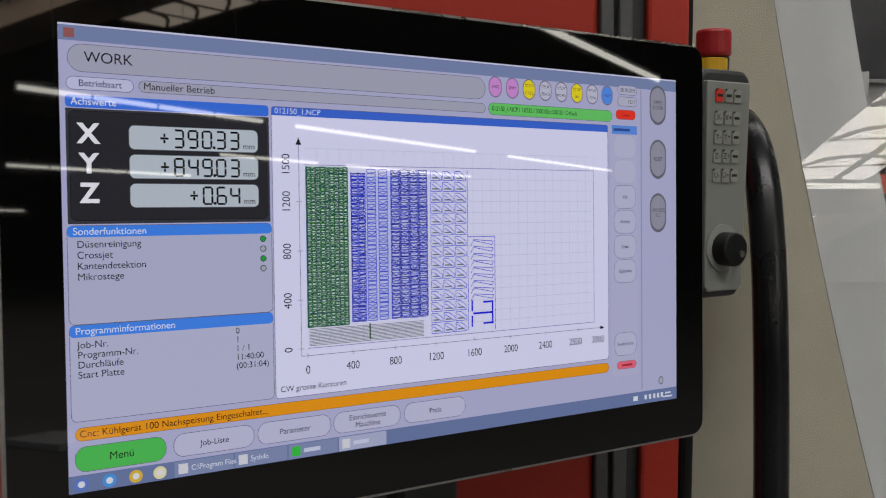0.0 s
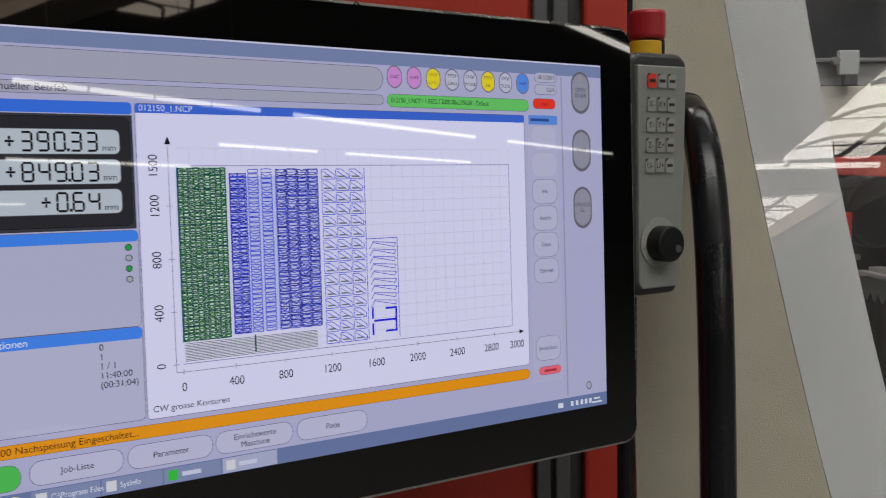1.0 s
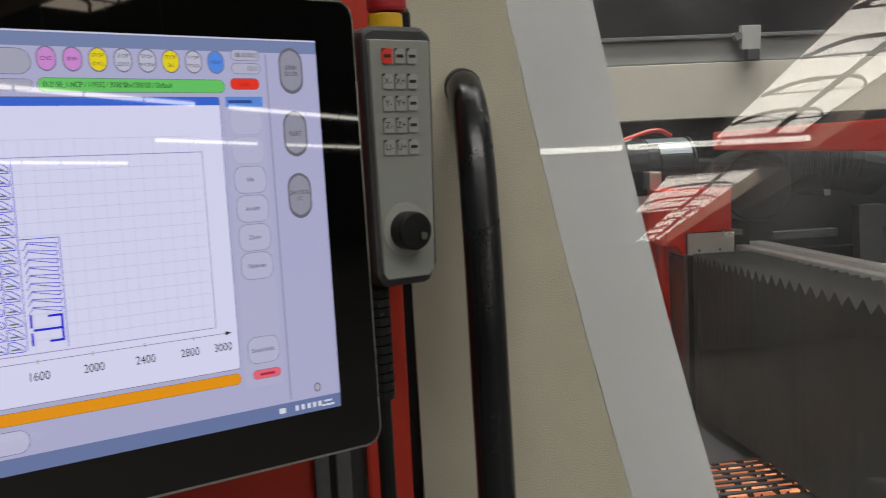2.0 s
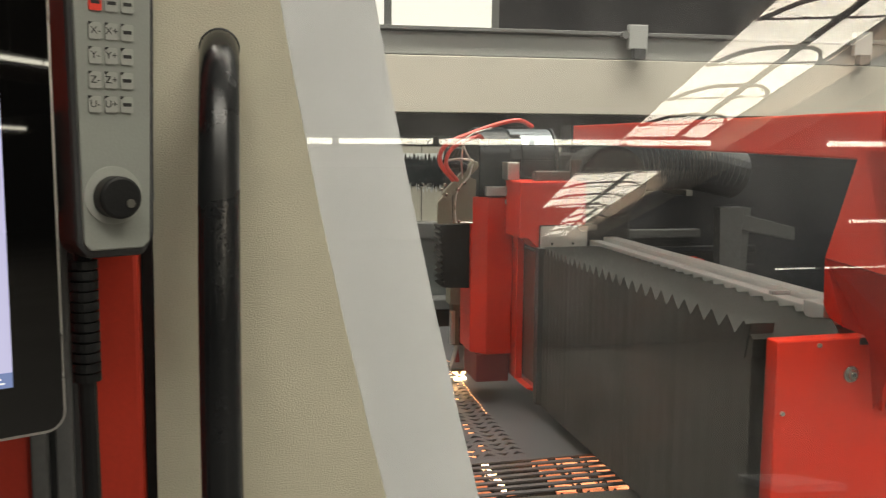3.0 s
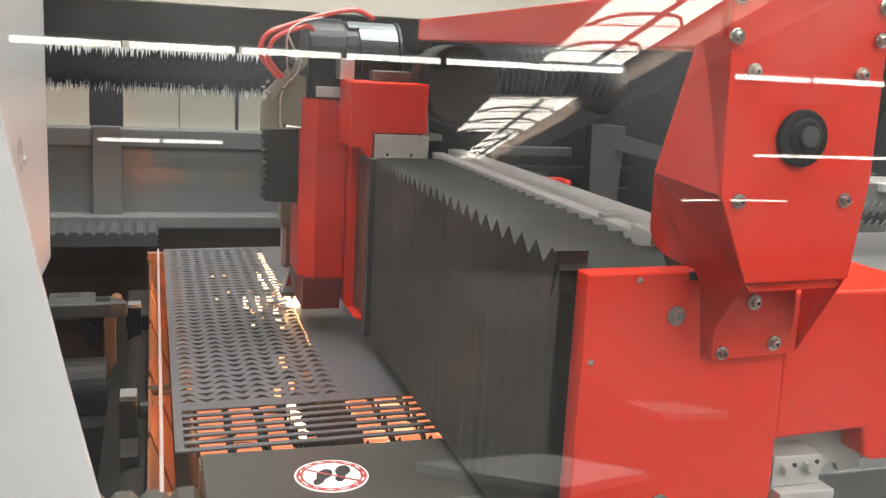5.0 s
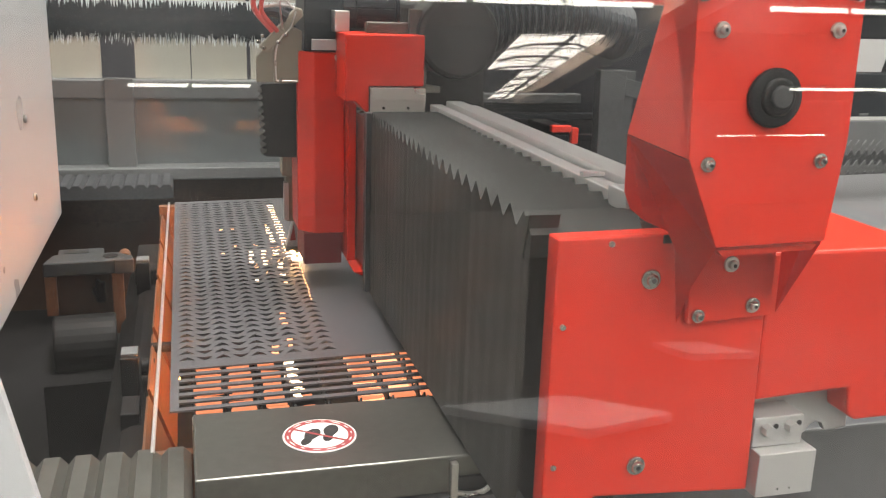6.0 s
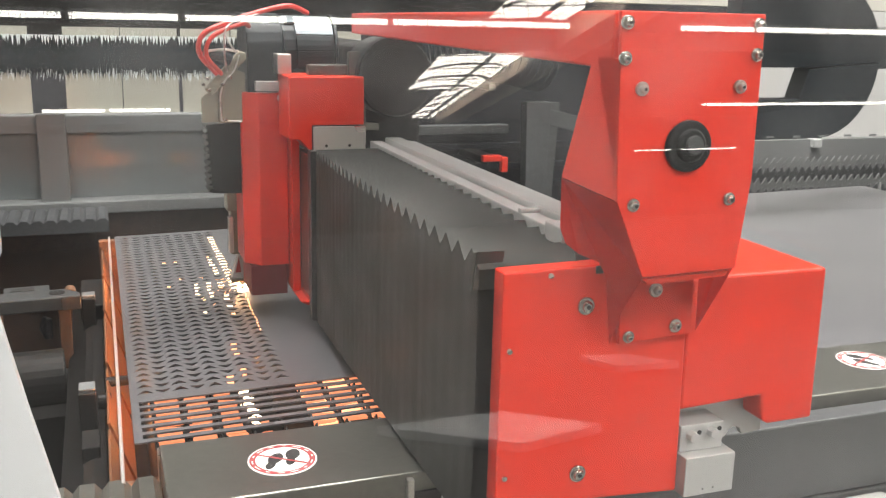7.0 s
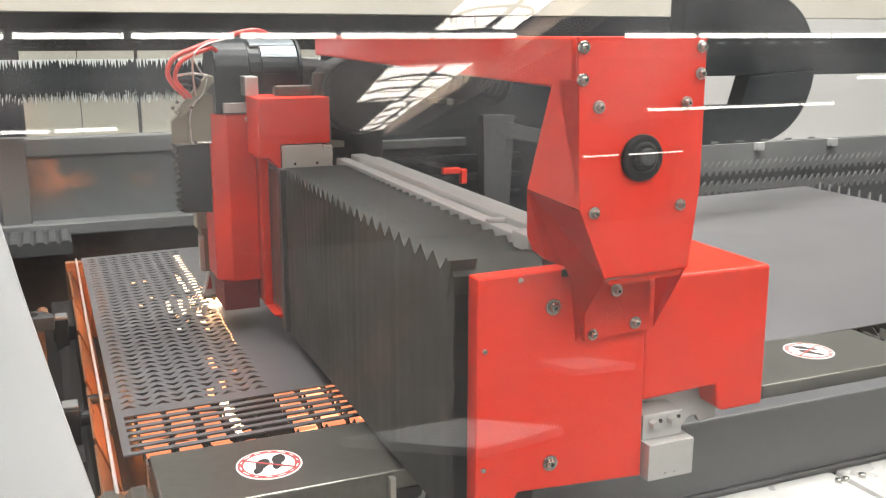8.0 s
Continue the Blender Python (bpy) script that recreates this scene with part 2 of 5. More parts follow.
def bend(points, steps=8):
    """Smooth line through a few points."""
    p = [Vector(q) for q in points]
    p = [2 * p[0] - p[1]] + p + [2 * p[-1] - p[-2]]
    out = []
    for a, b, c, d in zip(p, p[1:], p[2:], p[3:]):
        for i in range(steps):
            t = i / steps
            out.append(0.5 * (2 * b + (c - a) * t + (2 * a - 5 * b + 4 * c - d) * t * t + (3 * b - a - 3 * c + d) * t ** 3))
    return out + [p[-2]]


# ---- hall ----
X0, X1, Y0, Y1, ZR = -14.0, 52.0, -64.0, 16.0, 8.0
tagged(part("floor", box(X0, Y0, -0.2, X1, Y1, 0.0), CONCRETE), "grey concrete floor of the factory hall", "floor", kind="structure")
tagged(part("wall_west", box(X0 - 0.3, Y0, 0, X0, Y1, ZR), HALLWALL), "dim painted hall wall", "wall", kind="structure")
tagged(part("wall_east", box(X1, Y0, 0, X1 + 0.3, Y1, ZR), HALLWALL), "dim painted hall wall", "wall", kind="structure")
tagged(part("wall_south", box(X0, Y0 - 0.3, 0, X1, Y0, ZR), HALLWALL), "dim painted hall wall far behind", "wall", kind="structure")
tagged(part("wall_north", box(X0, Y1, 0, X1, Y1 + 0.3, ZR), HALLDARK), "dark blue-grey hall wall behind the machine", "wall", kind="structure")

# roof with long glazed openings
STRIPS = [(-3.0, 7.0, -5.8, -3.2), (-3.0, 6.0, 1.4, 4.0)]
bm = bmesh.new()
xs = sorted({X0, X1, *(v for s in STRIPS for v in s[:2])})
ys = sorted({Y0, Y1, *(v for s in STRIPS for v in s[2:])})
for xa, xb in zip(xs, xs[1:]):
    for ya, yb in zip(ys, ys[1:]):
        if not any(s[0] <= xa and xb <= s[1] and s[2] <= ya and yb <= s[3] for s in STRIPS):
            box(xa, ya, ZR, xb, yb, ZR + 0.2, bm=bm)
tagged(part("ceiling", bm, ROOF), "brown boarded hall roof with glazed openings", "ceiling", kind="structure")


def skylight(x, y, w, length, turn, bars, glazing=SKYLIGHT):
    """A long roof light: bright glazing over steel glazing bars and bowed ties."""
    top = thing("skylight", "long bright roof light with dark steel glazing bars", "skylight", "roof lights", "structure", pose(x, y, ZR - 0.25, 0, 0, turn))
    part("glazing", box(-w / 2, 0, 0.16, w / 2, length, 0.18), glazing, top)
    for i in range(bars + 1):
        y = length * i / bars
        part("glazing_bar", box(-w / 2, y - 0.045, 0.12, w / 2, y + 0.045, 0.15), TRUSS, top)
        if i < bars:
            part("bowed_tie", tube(bend([(-w / 2, y, 0.12), (-w / 4, y + 1.3, 0.12), (w / 4, y + 1.3, 0.12), (w / 2, y, 0.12)], 5), 0.055, 6), TRUSS, top)
    for k in (0.62,):
        part("purlin", box(-w / 2 + w * k - 0.1, 0, 0.10, -w / 2 + w * k + 0.1, length, 0.15), TRUSS, top)
    return top


skylight(18.4, -46.5, 3.7, 11.1, 10.4, 3)
skylight(22.3, -62.0, 1.6, 15.3, 10.4, 4)
skylight(15.35, -29.6, 2.9, 17.5, 9.6, 5)
skylight(17.5, -18.6, 4.6, 5.2, 10.0, 4, SKYLIGHT_DIM)


def lamp_row(y, z, runs):
    """Rows of bare fluorescent tubes on a thin rail."""
    for x0, x1 in runs:
        n = max(1, round((x1 - x0) / 1.93))
        step = (x1 - x0) / n
        for i in range(n):
            lamp = thing("tube_lamp", "lit white fluorescent tube on a thin rail", "lamp", "rows of tube lamps", m=pose(x0 + step * (i + 0.5), y, z))
            part("housing", box(-step / 2 + 0.04, -0.05, 0.05, step / 2 - 0.04, 0.05, 0.11, 0.01), LIGHTGREY, lamp)
            part("hanger", cyl((0, 0, 1.55), 0.008, 2.88, "z", 6), GREY, lamp)
            part("tube", cyl((0, 0, 0), 0.055, step - 0.14, "x", 12), TUBE, lamp, "glowing white tube")


lamp_row(-4.6, 5.0, [(11.5, 21.0)])
lamp_row(-15.2, 5.0, [(-7.1, 9.9), (12.4, 20.1), (21.5, 33.0), (36.0, 49.5)])
lamp_row(-22.0, 5.0, [(26.0, 32.0), (34.0, 46.0)])
lamp_row(-29.4, 5.0, [(-0.8, 3.1), (22.8, 32.4)])
lamp_row(-58.6, 5.0, [(37.3, 40.5), (41.2, 46.2)])
tagged(part("roof_long_beam", prism([(22.6, -59.8), (24.2, -59.8), (15.6, -12.1), (14.0, -12.1)], "z", 7.3, 7.98), TANBEAM), "pale long roof beam beside the roof light", "girder", kind="structure")
for y in (-31.0,):
    tagged(part("roof_girder", box(X0, y - 0.25, ZR - 0.7, X1, y + 0.25, ZR - 0.02), TRUSS), "brown steel roof girder", "girder", "roof girders", "structure")

# raised pale patches stand in for sunlight on the hall floor behind the viewer
for pts in ([(2.5, -4.1), (3.4, -4.1), (3.8, -3.4), (3.15, -3.2)], [(4.95, -5.9), (5.35, -5.75), (5.5, -5.1), (4.95, -5.2)]):
    tagged(part("sunlit_floor_patch", prism(pts, "z", 0.0, 0.06, 0.004), WHITE), "low pale slab standing in for sunlight on the floor", "sheet stack", "sheet stacks")

# bright window in the far wall
win = thing("window_1", "bright far hall window with white frame", "window", kind="structure", m=pose(3.4, Y1 - 0.02, 3.2))
part("pane", box(-2.2, -0.02, 0, 1.4, 0, 3.6), DAY, win)
for x in (-2.2, -0.4, 1.4):
    part("window_frame", box(x - 0.06, -0.06, -0.05, x + 0.06, 0.0, 3.65), LIGHTGREY, win)

# ---- machine front, outside ----
TILT_BACK = 6.0
LEAN_M = pose(0, 1.21, 1.4, -TILT_BACK, 0, 0)      # front sheet of the door: local x, z in the sheet, y into the machine


def edge_x(z, base):
    """The slanting, slightly bowed edges of the door window; z from 1.4 m."""
    return base - 0.215 * z + 0.09 * z * z


LEVELS = [-0.75 + 0.1 * i for i in range(16)]
door = thing("machine_door", "beige textured sliding door with a big tilted window", "door", m=LEAN_M)
bm = bmesh.new()
prism([(0.566, LEVELS[0])] + [(edge_x(z, 0.735) + 0.0015, z) for z in LEVELS] + [(0.566, LEVELS[-1])], "y", 0.0, 0.03, 0.0006, bm)
part("door_panel", bm, BEIGE, door)
part("window_border", prism([(edge_x(z, 0.735), z) for z in LEVELS] + [(edge_x(z, 0.822), z) for z in LEVELS[::-1]], "y", 0.008, 0.02), WHITE, door, "white enamelled border behind the clear pane")
pane = part("window_pane", prism([(edge_x(z, 0.737), z) for z in LEVELS] + [(4.2, LEVELS[-1]), (4.2, LEVELS[0])], "y", 0.0, 0.005), GLASS, door, "large clear pane with faint dust and reflections")
pane.visible_shadow = False
part("top_rail", box(0.562, 0.0, 0.752, 4.2, 0.03, 0.85, 0.004), BEIGE, door)
part("bottom_rail", box(0.562, 0.0, -0.95, 4.2, 0.03, -0.752, 0.004), BEIGE, door)
hd = thing("door_handle", "long black round bow handle on the beige door", "handle")
part("grip", tube(bend([(0.6245, 1.25, 1.682), (0.6245, 1.222, 1.674), (0.6245, 1.195, 1.652), (0.6240, 1.170, 1.607), (0.6230, 1.150, 1.532), (0.6220, 1.136, 1.422), (0.6220, 1.129, 1.292), (0.6220, 1.125, 1.092), (0.6220, 1.122, 0.942), (0.6220, 1.130, 0.872), (0.6220, 1.16, 0.852)], 6), 0.0165, 20), principled("glossy_black_grip", (0.012, 0.013, 0.014), 0.24, scale=60, var=0.3, bump=0.06), hd, smooth=True)

part("mount", cyl((0.6245, 1.231, 1.678), 0.0172, 0.008, "y", 24, 0.002), BLACK, hd, "round black handle foot")

# fixed column beside the door and the red front behind the screen
tagged(part("black_gap_strip", box(0.5565, 1.215, 0.1, 0.5655, 1.24, 2.4), SOOT), "black rubber seal strip", "seal", kind="structure")
tagged(part("red_post", box(0.514, 1.195, 0.1, 0.556, 1.24, 2.4, 0.004), RED_FRAME), "red painted narrow machine post", "post", kind="structure")
col = thing("profile_column", "dark grey grooved aluminium column on the machine", "column", kind="structure")
part("body", box(0.467, 1.205, 0.1, 0.513, 1.26, 2.4), DARKGREY, col)
part("rib", box(0.467, 1.192, 0.1, 0.480, 1.206, 2.4, 0.002), GREY, col)
part("rib", box(0.486, 1.196, 0.1, 0.500, 1.206, 2.4, 0.002), GREY, col)
tagged(part("red_front_panel", box(-1.6, 1.2, 0.1, 0.4665, 1.24, 2.4, 0.004), RED_FRAME), "red painted machine front panel behind the screen", "panel", kind="structure")
tagged(part("front_top_panel", box(-1.6, 1.25, 2.4, 4.2, 1.32, 2.6), CREAM), "cream machine top rail", "panel", kind="structure")

# ---- control screen ----
YAW = 28.1
MON = pose(0.2867, 0.9146, 1.5745, -2.18, 0.6, 28.9)      # local: x along the screen, z up, -y towards the viewer
SW, SH = 0.473, 0.2595
mon = thing("control_screen", "wide black touch screen showing a cutting program", "monitor", m=MON)


def outline(pts, y0, y1, bevel=0.0):
    return prism(pts, "y", y0, y1, bevel)


part("housing", outline(rounded(SW + 0.064, SH + 0.062, 0.012, 6, 0, -0.002), 0.004, 0.042, 0.002), BLACK, mon)
part("rim", outline(rounded(SW + 0.067, SH + 0.065, 0.0135, 6, 0, -0.002), 0.0025, 0.012), STEEL, mon, "thin pale metal rim")
part("bezel", outline(rounded(SW + 0.0625, SH + 0.0605, 0.0115, 6, 0, -0.002), 0.0006, 0.004), principled("glossy_black_bezel", (0.003, 0.003, 0.003), 0.02, scale=60, var=0.1, rough_var=0.004, spec=0.8), mon)
part("mount_arm", box(-0.05, 0.042, -0.22, 0.05, 0.16, -0.06, 0.006), DARKGREY, mon)
part("mount_post", tube(bend([(-0.02, 0.06, -0.1), (0.0, 0.05, -0.2), (0.04, 0.06, -0.3), (0.05, 0.16, -0.42)], 5), 0.012, 10), BLACK, mon)

# ---- machine inside: housing ----
def setting(name, bm, material, label, category):
    return tagged(part(name, bm, material), label, category, kind="structure")


YB = 4.4
setting("machine_floor_tray", box(0.1, 1.35, 0.02, 5.6, 4.6, 0.35), SOOT, "sooty steel trough under the cutting table", "trough")
setting("back_beam", box(-0.2, YB, 1.705, 6.4, YB + 0.12, 1.945, 0.004), CREAM, "cream painted back beam of the machine", "beam")
setting("back_rail", box(-0.2, YB + 0.02, 1.95, 6.4, YB + 0.1, 2.045, 0.004), LIGHTGREY, "light grey rail on the back beam", "rail")
setting("back_rail_lip", box(-0.2, YB - 0.01, 2.049, 6.4, YB + 0.11, 2.066, 0.003), GREY, "thin grey lip along the back rail", "rail")
for x in (2.35, 3.46):
    b = thing("rail_bracket", "light grey cable bracket on the back rail", "bracket", "rail brackets", m=pose(x, YB - 0.02, 2.02))
    part("plate", box(-0.045, -0.03, -0.03, 0.045, 0.0, 0.075, 0.004), LIGHTGREY, b)
    part("hook", box(-0.025, -0.045, -0.075, 0.03, -0.005, -0.028, 0.003), DARKGREY, b)
    part("bolt", cyl((-0.06, -0.02, 0.03), 0.018, 0.03, "y", 12), GREY, b)
# black panel puts the shade of the space under the beam into colour
setting("back_dark_strip", box(-0.2, YB + 0.06, 1.50, 6.4, YB + 0.1, 1.704), SOOT, "dark panel standing in for the shade under the back beam", "panel")
plates = [(-0.2, 0.66), (0.782, 0.985), (0.989, 1.197), (1.212, 1.40), (1.405, 2.6)]
for x0, x1 in plates:
    setting("back_plate", box(x0, YB + 0.03, 1.238, x1, YB + 0.05, 1.56), BACKPLATE, "pale cream back plate", "panel")
setting("back_grey_rail", box(-0.2, YB - 0.02, 1.165, 2.6, YB + 0.06, 1.236, 0.006), GREY, "grey back cross rail", "rail")
setting("back_lower_panel", box(-0.2, YB + 0.0, 0.915, 2.6, YB + 0.03, 1.163), PANEL, "hazy grey lower back panel", "panel")
setting("back_ledge", box(-0.2, YB - 0.10, 0.868, 2.6, YB + 0.06, 0.914, 0.004), GREY, "grey ledge below the back panel", "ledge")
setting("back_post", box(0.672, YB - 0.06, 0.86, 0.775, YB - 0.022, 1.245, 0.004), GREY, "grey back post", "post")
# the apron's brown colour stands in for orange glow reaching it
setting("back_apron", box(-0.2, YB - 0.02, 0.35, 6.4, YB + 0.04, 0.864), DARKBROWN, "steel apron behind the table, tinted brown for the cut's glow", "panel")
setting("back_right_panel", box(2.6, YB + 0.0, 1.075, 6.4, YB + 0.05, 1.626), PALEWALL, "light grey right back panel", "panel")
# the shaded band continues here as a blue-black panel
setting("back_upper_strip", box(2.6, YB - 0.002, 1.628, 3.78, YB + 0.05, 1.703), NAVY, "dark strip standing in for shade, right under the back beam", "panel")
setting("back_upper_panel", box(3.783, YB - 0.002, 1.628, 6.4, YB + 0.05, 1.703), PALEWALL, "light grey upper right back panel", "panel")
setting("back_right_lower", box(2.6, YB - 0.03, 0.865, 6.4, YB + 0.04, 1.072), GREY, "grey lower right back panel", "panel")
setting("side_panel_left", box(0.10, 1.42, 0.965, 0.62, 3.33, 2.3, 0.006), WHITE, "white inner side panel with two screws", "panel")
for y, z in ((2.82, 1.294), (2.87, 1.111)):
    tagged(part("panel_screw", cyl((0.623, y, z), 0.009, 0.008, "x", 16, 0.002), CHROME), "small steel screw in the white panel", "screw", "panel screws")
setting("side_wall_right", box(5.9, 1.3, 0.3, 6.0, 4.6, 2.3), LIGHTGREY, "light grey right end wall of the machine", "wall")
setting("side_wall_left", box(-0.3, 1.3, 0.3, -0.2, 4.6, 2.3), LIGHTGREY, "light grey left end wall of the machine", "wall")


def brush(x0, x1, y, z0, z1, label):
    """A hanging strip of bristles with ragged ends."""
    top = thing("brush_strip", label, "brush", "brush strips", m=pose(x0, y, z1))
    rnd = random.Random(7)
    part("backing", box(0, 0.004, -(z1 - z0) + 0.015, x1 - x0, 0.03, 0), BRUSH, top)
    for nm, mat, d, drop, count in (("bristles", BRUSH, -0.004, 0.0, 40.0), ("pale_bristles", BRISTLE_TIP, 0.004, 0.008, 9.0)):
        bm = bmesh.new()
        for i in range(int((x1 - x0) * 100 * count / 6)):
            x, w = rnd.uniform(0, x1 - x0), rnd.uniform(0.003, 0.008)
            dz = (z1 - z0) + rnd.uniform(-0.012, 0.012) + drop
            y1 = d + rnd.uniform(-0.016, 0.0)
            z = -dz + 0.03 if mat is BRISTLE_TIP else 0
            a = [bm.verts.new(p) for p in ((x - w, y1, z), (x + w, y1, z), (x + rnd.uniform(-0.004, 0.004), y1 - rnd.uniform(0, 0.01), -dz))]
            bm.faces.new(a)
        tagged(part(nm, bm, mat, top), kind="stuff")
    return top


brush(-0.2, 2.5, YB - 0.14, 1.385, 1.53, "long dark brush strip hanging along the back")
bm = bmesh.new()
rnd = random.Random(3)
for i in range(300):
    x = -0.2 + 2.7 * i / 300 + rnd.uniform(-0.004, 0.004)
    w, h = 0.005, rnd.uniform(0.012, 0.04)
    bm.faces.new([bm.verts.new(p) for p in ((x - w, YB - 0.165, 1.535), (x + w, YB - 0.165, 1.535), (x, YB - 0.165, 1.535 - h))])
tagged(part("brush_upper_fringe", bm, BRISTLE_TIP), "pale ragged fringe on the upper brush edge", "brush", kind="stuff")

# ---- cutting table ----
SX0, SX1, SY0, SY1, SZ = 0.917, 3.82, 2.012, 3.54, 0.946
RISE = 0.0175      # the sheet climbs a little along its length
TH = 0.003
HX1, HY0 = 1.222, 2.208


def sheet_mesh():
    """Sheet with rows of curved slots on one side and long slots along the front."""
    verts, faces = [], []

    def ring(cell, hole):
        n = len(hole)
        base = len(verts)
        verts.extend([(x, y, 0) for x, y in cell] + [(x, y, 0) for x, y in hole] + [(x, y, -TH) for x, y in hole])
        for i in range(n):
            j = (i + 1) % n
            faces.append((base + i, base + j, base + n + j, base + n + i))
            faces.append((base + n + i, base + n + j, base + 2 * n + j, base + 2 * n + i))

    def quad(x0, y0, x1, y1):
        base = len(verts)
        verts.extend([(x0, y0, 0), (x1, y0, 0), (x1, y1, 0), (x0, y1, 0)])
        faces.append((base, base + 1, base + 2, base + 3))

    cols, rows = 9, 43
    mx, my0, my1 = 0.0115, 0.004, 0.024
    px, py = (HX1 - SX0 - 2 * mx) / cols, (SY1 - HY0 - my0 - my1) / rows
    for c in range(cols):
        for r in range(rows):
            x0, y0 = SX0 + mx + c * px, HY0 + my0 + r * py
            x1, y1 = x0 + px, y0 + py
            cx, cy, w, up = (x0 + x1) / 2, (y0 + y1) / 2, px * 0.47, -1 if c % 2 else 1
            # crescents with drawn-out tips, bowed one way and the other by turns
            tip, outer, inner, sho, shi = -0.27 * up, 0.36 * up, -0.13 * up, 0.12 * up, -0.21 * up
            lo, hi, ls, hs = (inner, outer, shi, sho) if up > 0 else (outer, inner, sho, shi)
            hole = [(cx - w, cy + tip * py), (cx - w * 0.5, cy + ls * py), (cx, cy + lo * py), (cx + w * 0.5, cy + ls * py),
                    (cx + w, cy + tip * py), (cx + w * 0.5, cy + hs * py), (cx, cy + hi * py), (cx - w * 0.5, cy + hs * py)]
            cell = [(x0, cy), (x0, y0), (cx, y0), (x1, y0), (x1, cy), (x1, y1), (cx, y1), (x0, y1)]
            ring(cell, hole)
    quad(SX0, HY0, SX0 + mx, SY1)
    quad(HX1 - mx, HY0, HX1, SY1)
    quad(SX0 + mx, HY0, HX1 - mx, HY0 + my0)
    quad(SX0 + mx, SY1 - my1, HX1 - mx, SY1)
    quad(HX1, HY0, SX1, SY1)
    # long slots along the front
    bars, slot_x, first, pitch = 6, (SX0 + 0.014, 1.62), 0.012, 0.0285
    quad(SX0, SY0, slot_x[0], HY0)
    quad(slot_x[1], SY0, SX1, HY0)
    quad(slot_x[0], SY0, slot_x[1], SY0 + first)
    for i in range(bars):
        y = SY0 + first + i * pitch
        quad(slot_x[0], y + pitch * 0.60, slot_x[1], y + pitch if i < bars - 1 else HY0)
    base = len(verts)
    me = bpy.data.meshes.new("metal_sheet")
    me.from_pydata([(x - SX0, y - SY0, z) for x, y, z in verts], [], faces)
    me.materials.append(SHEET)
    return me


sheet = new("metal_sheet", sheet_mesh())
sheet.location = (SX0, SY0, SZ)
sheet.rotation_euler = (0, -math.atan(RISE), 0)
tagged(sheet, "large blue-grey steel sheet with rows of cut slots", "metal sheet")
solid = sheet.modifiers.new("thick", "SOLIDIFY")
solid.thickness, solid.offset = 0.003, -1.0

table = thing("cutting_table", "sooty cutting table with many upright slats", "table")
for ya, yb in ((1.90, 2.17), (2.20, 2.48), (2.52, 2.86), (2.90, 3.20), (3.23, 3.54)):
    part("side_plate", prism([(0.876, 0.905), (0.880, 0.908), (0.922, 0.785), (0.914, 0.78)], "y", ya, yb), RUST, table, "heat browned slanted side plate")
part("edge_rod", tube(bend([(0.896, 1.86, 0.953), (0.898, 2.3, 0.956), (0.899, 2.9, 0.951), (0.901, 3.5, 0.953)], 5), 0.0032, 8), RAILSTEEL, table)
part("front_beam", box(0.87, 1.955, 0.6, 3.95, 1.975, 0.90), RUST, table)
part("table_bed", box(0.87, 1.98, 0.66, 3.95, 3.56, 0.68), SOOT, table)
part("far_beam", box(0.87, 3.55, 0.6, 3.95, 3.58, 0.93), RUST, table)
slat = mesh_of("slat", prism([(1.985, 0.72)] + [(1.985 + 0.026 * i, 0.940 if i % 2 else 0.915) for i in range(60)] + [(3.54, 0.72)], "x", -0.0015, 0.0015), SOOT)
for i in range(56):
    ob = new("slat", slat)
    ob.parent, ob.location = table, (0.952 + 0.053 * i, 0, RISE * 0.053 * i)
stub = mesh_of("slat_end", cyl((0, 1.978, 0.915), 0.014, 0.040, "x", 14, 0.004), SOOT)
tab = mesh_of("slat_tab", box(-0.0015, 1.945, 0.87, 0.0015, 1.99, 0.944), STEEL)
for i in range(55):
    ob = new("slat_end", stub)
    ob.parent, ob.location = table, (0.979 + 0.053 * i, 0, RISE * 0.053 * i)
    if i % 5 != 3:
        ob = new("slat_tab", tab)
        ob.parent, ob.location = table, (0.952 + 0.053 * i, 0, RISE * 0.053 * i)

# glow of the cut below and at the sheet
CUT = (1.212, 2.84, SZ + 0.006)
glow_light("cut_glow_below", (1.18, 2.7, 0.82), 9, (1.0, 0.30, 0.08), 0.01)
glow_light("cut_glow_front", (1.22, 2.12, 0.80), 5, (1.0, 0.30, 0.08), 0.01)
for y in (2.27, 2.55, 2.9, 3.25):
    glow_light("cut_glow_left", (0.9275, y, 0.893), 3.2, (1.0, 0.30, 0.08), 0.004)
glow_light("cut_glow_top", (1.205, 2.82, SZ + 0.04), 0.5, (1.0, 0.55, 0.22), 0.02)
spark = thing("cutting_spark", "bright orange molten spot at the cut", "spark", m=pose(*CUT))
bm = bmesh.new()
bmesh.ops.create_icosphere(bm, subdivisions=2, radius=0.014, matrix=Matrix.Diagonal((1.3, 1.0, 0.7, 1)))
part("molten_spot", bm, HOT, spark)
rnd = random.Random(5)
bm = bmesh.new()
for i in range(90):
    a, d = rnd.uniform(0, 6.283), abs(rnd.gauss(0, 0.055))
    p = Vector((math.cos(a) * d, math.sin(a) * d, rnd.uniform(0.002, 0.05) * (1 - d * 4)))
    q = p + Vector((math.cos(a), math.sin(a), rnd.uniform(-0.3, 0.5))) * rnd.uniform(0.003, 0.012)
    tube([p, q], rnd.uniform(0.0003, 0.0007), 4, bm)
tagged(part("flying_sparks", bm, EMBER, spark), kind="stuff")
ROWS_Y = [HY0 + 0.004 + (SY1 - HY0 - 0.028) / 43 * (r + 0.5) for r in range(43)]


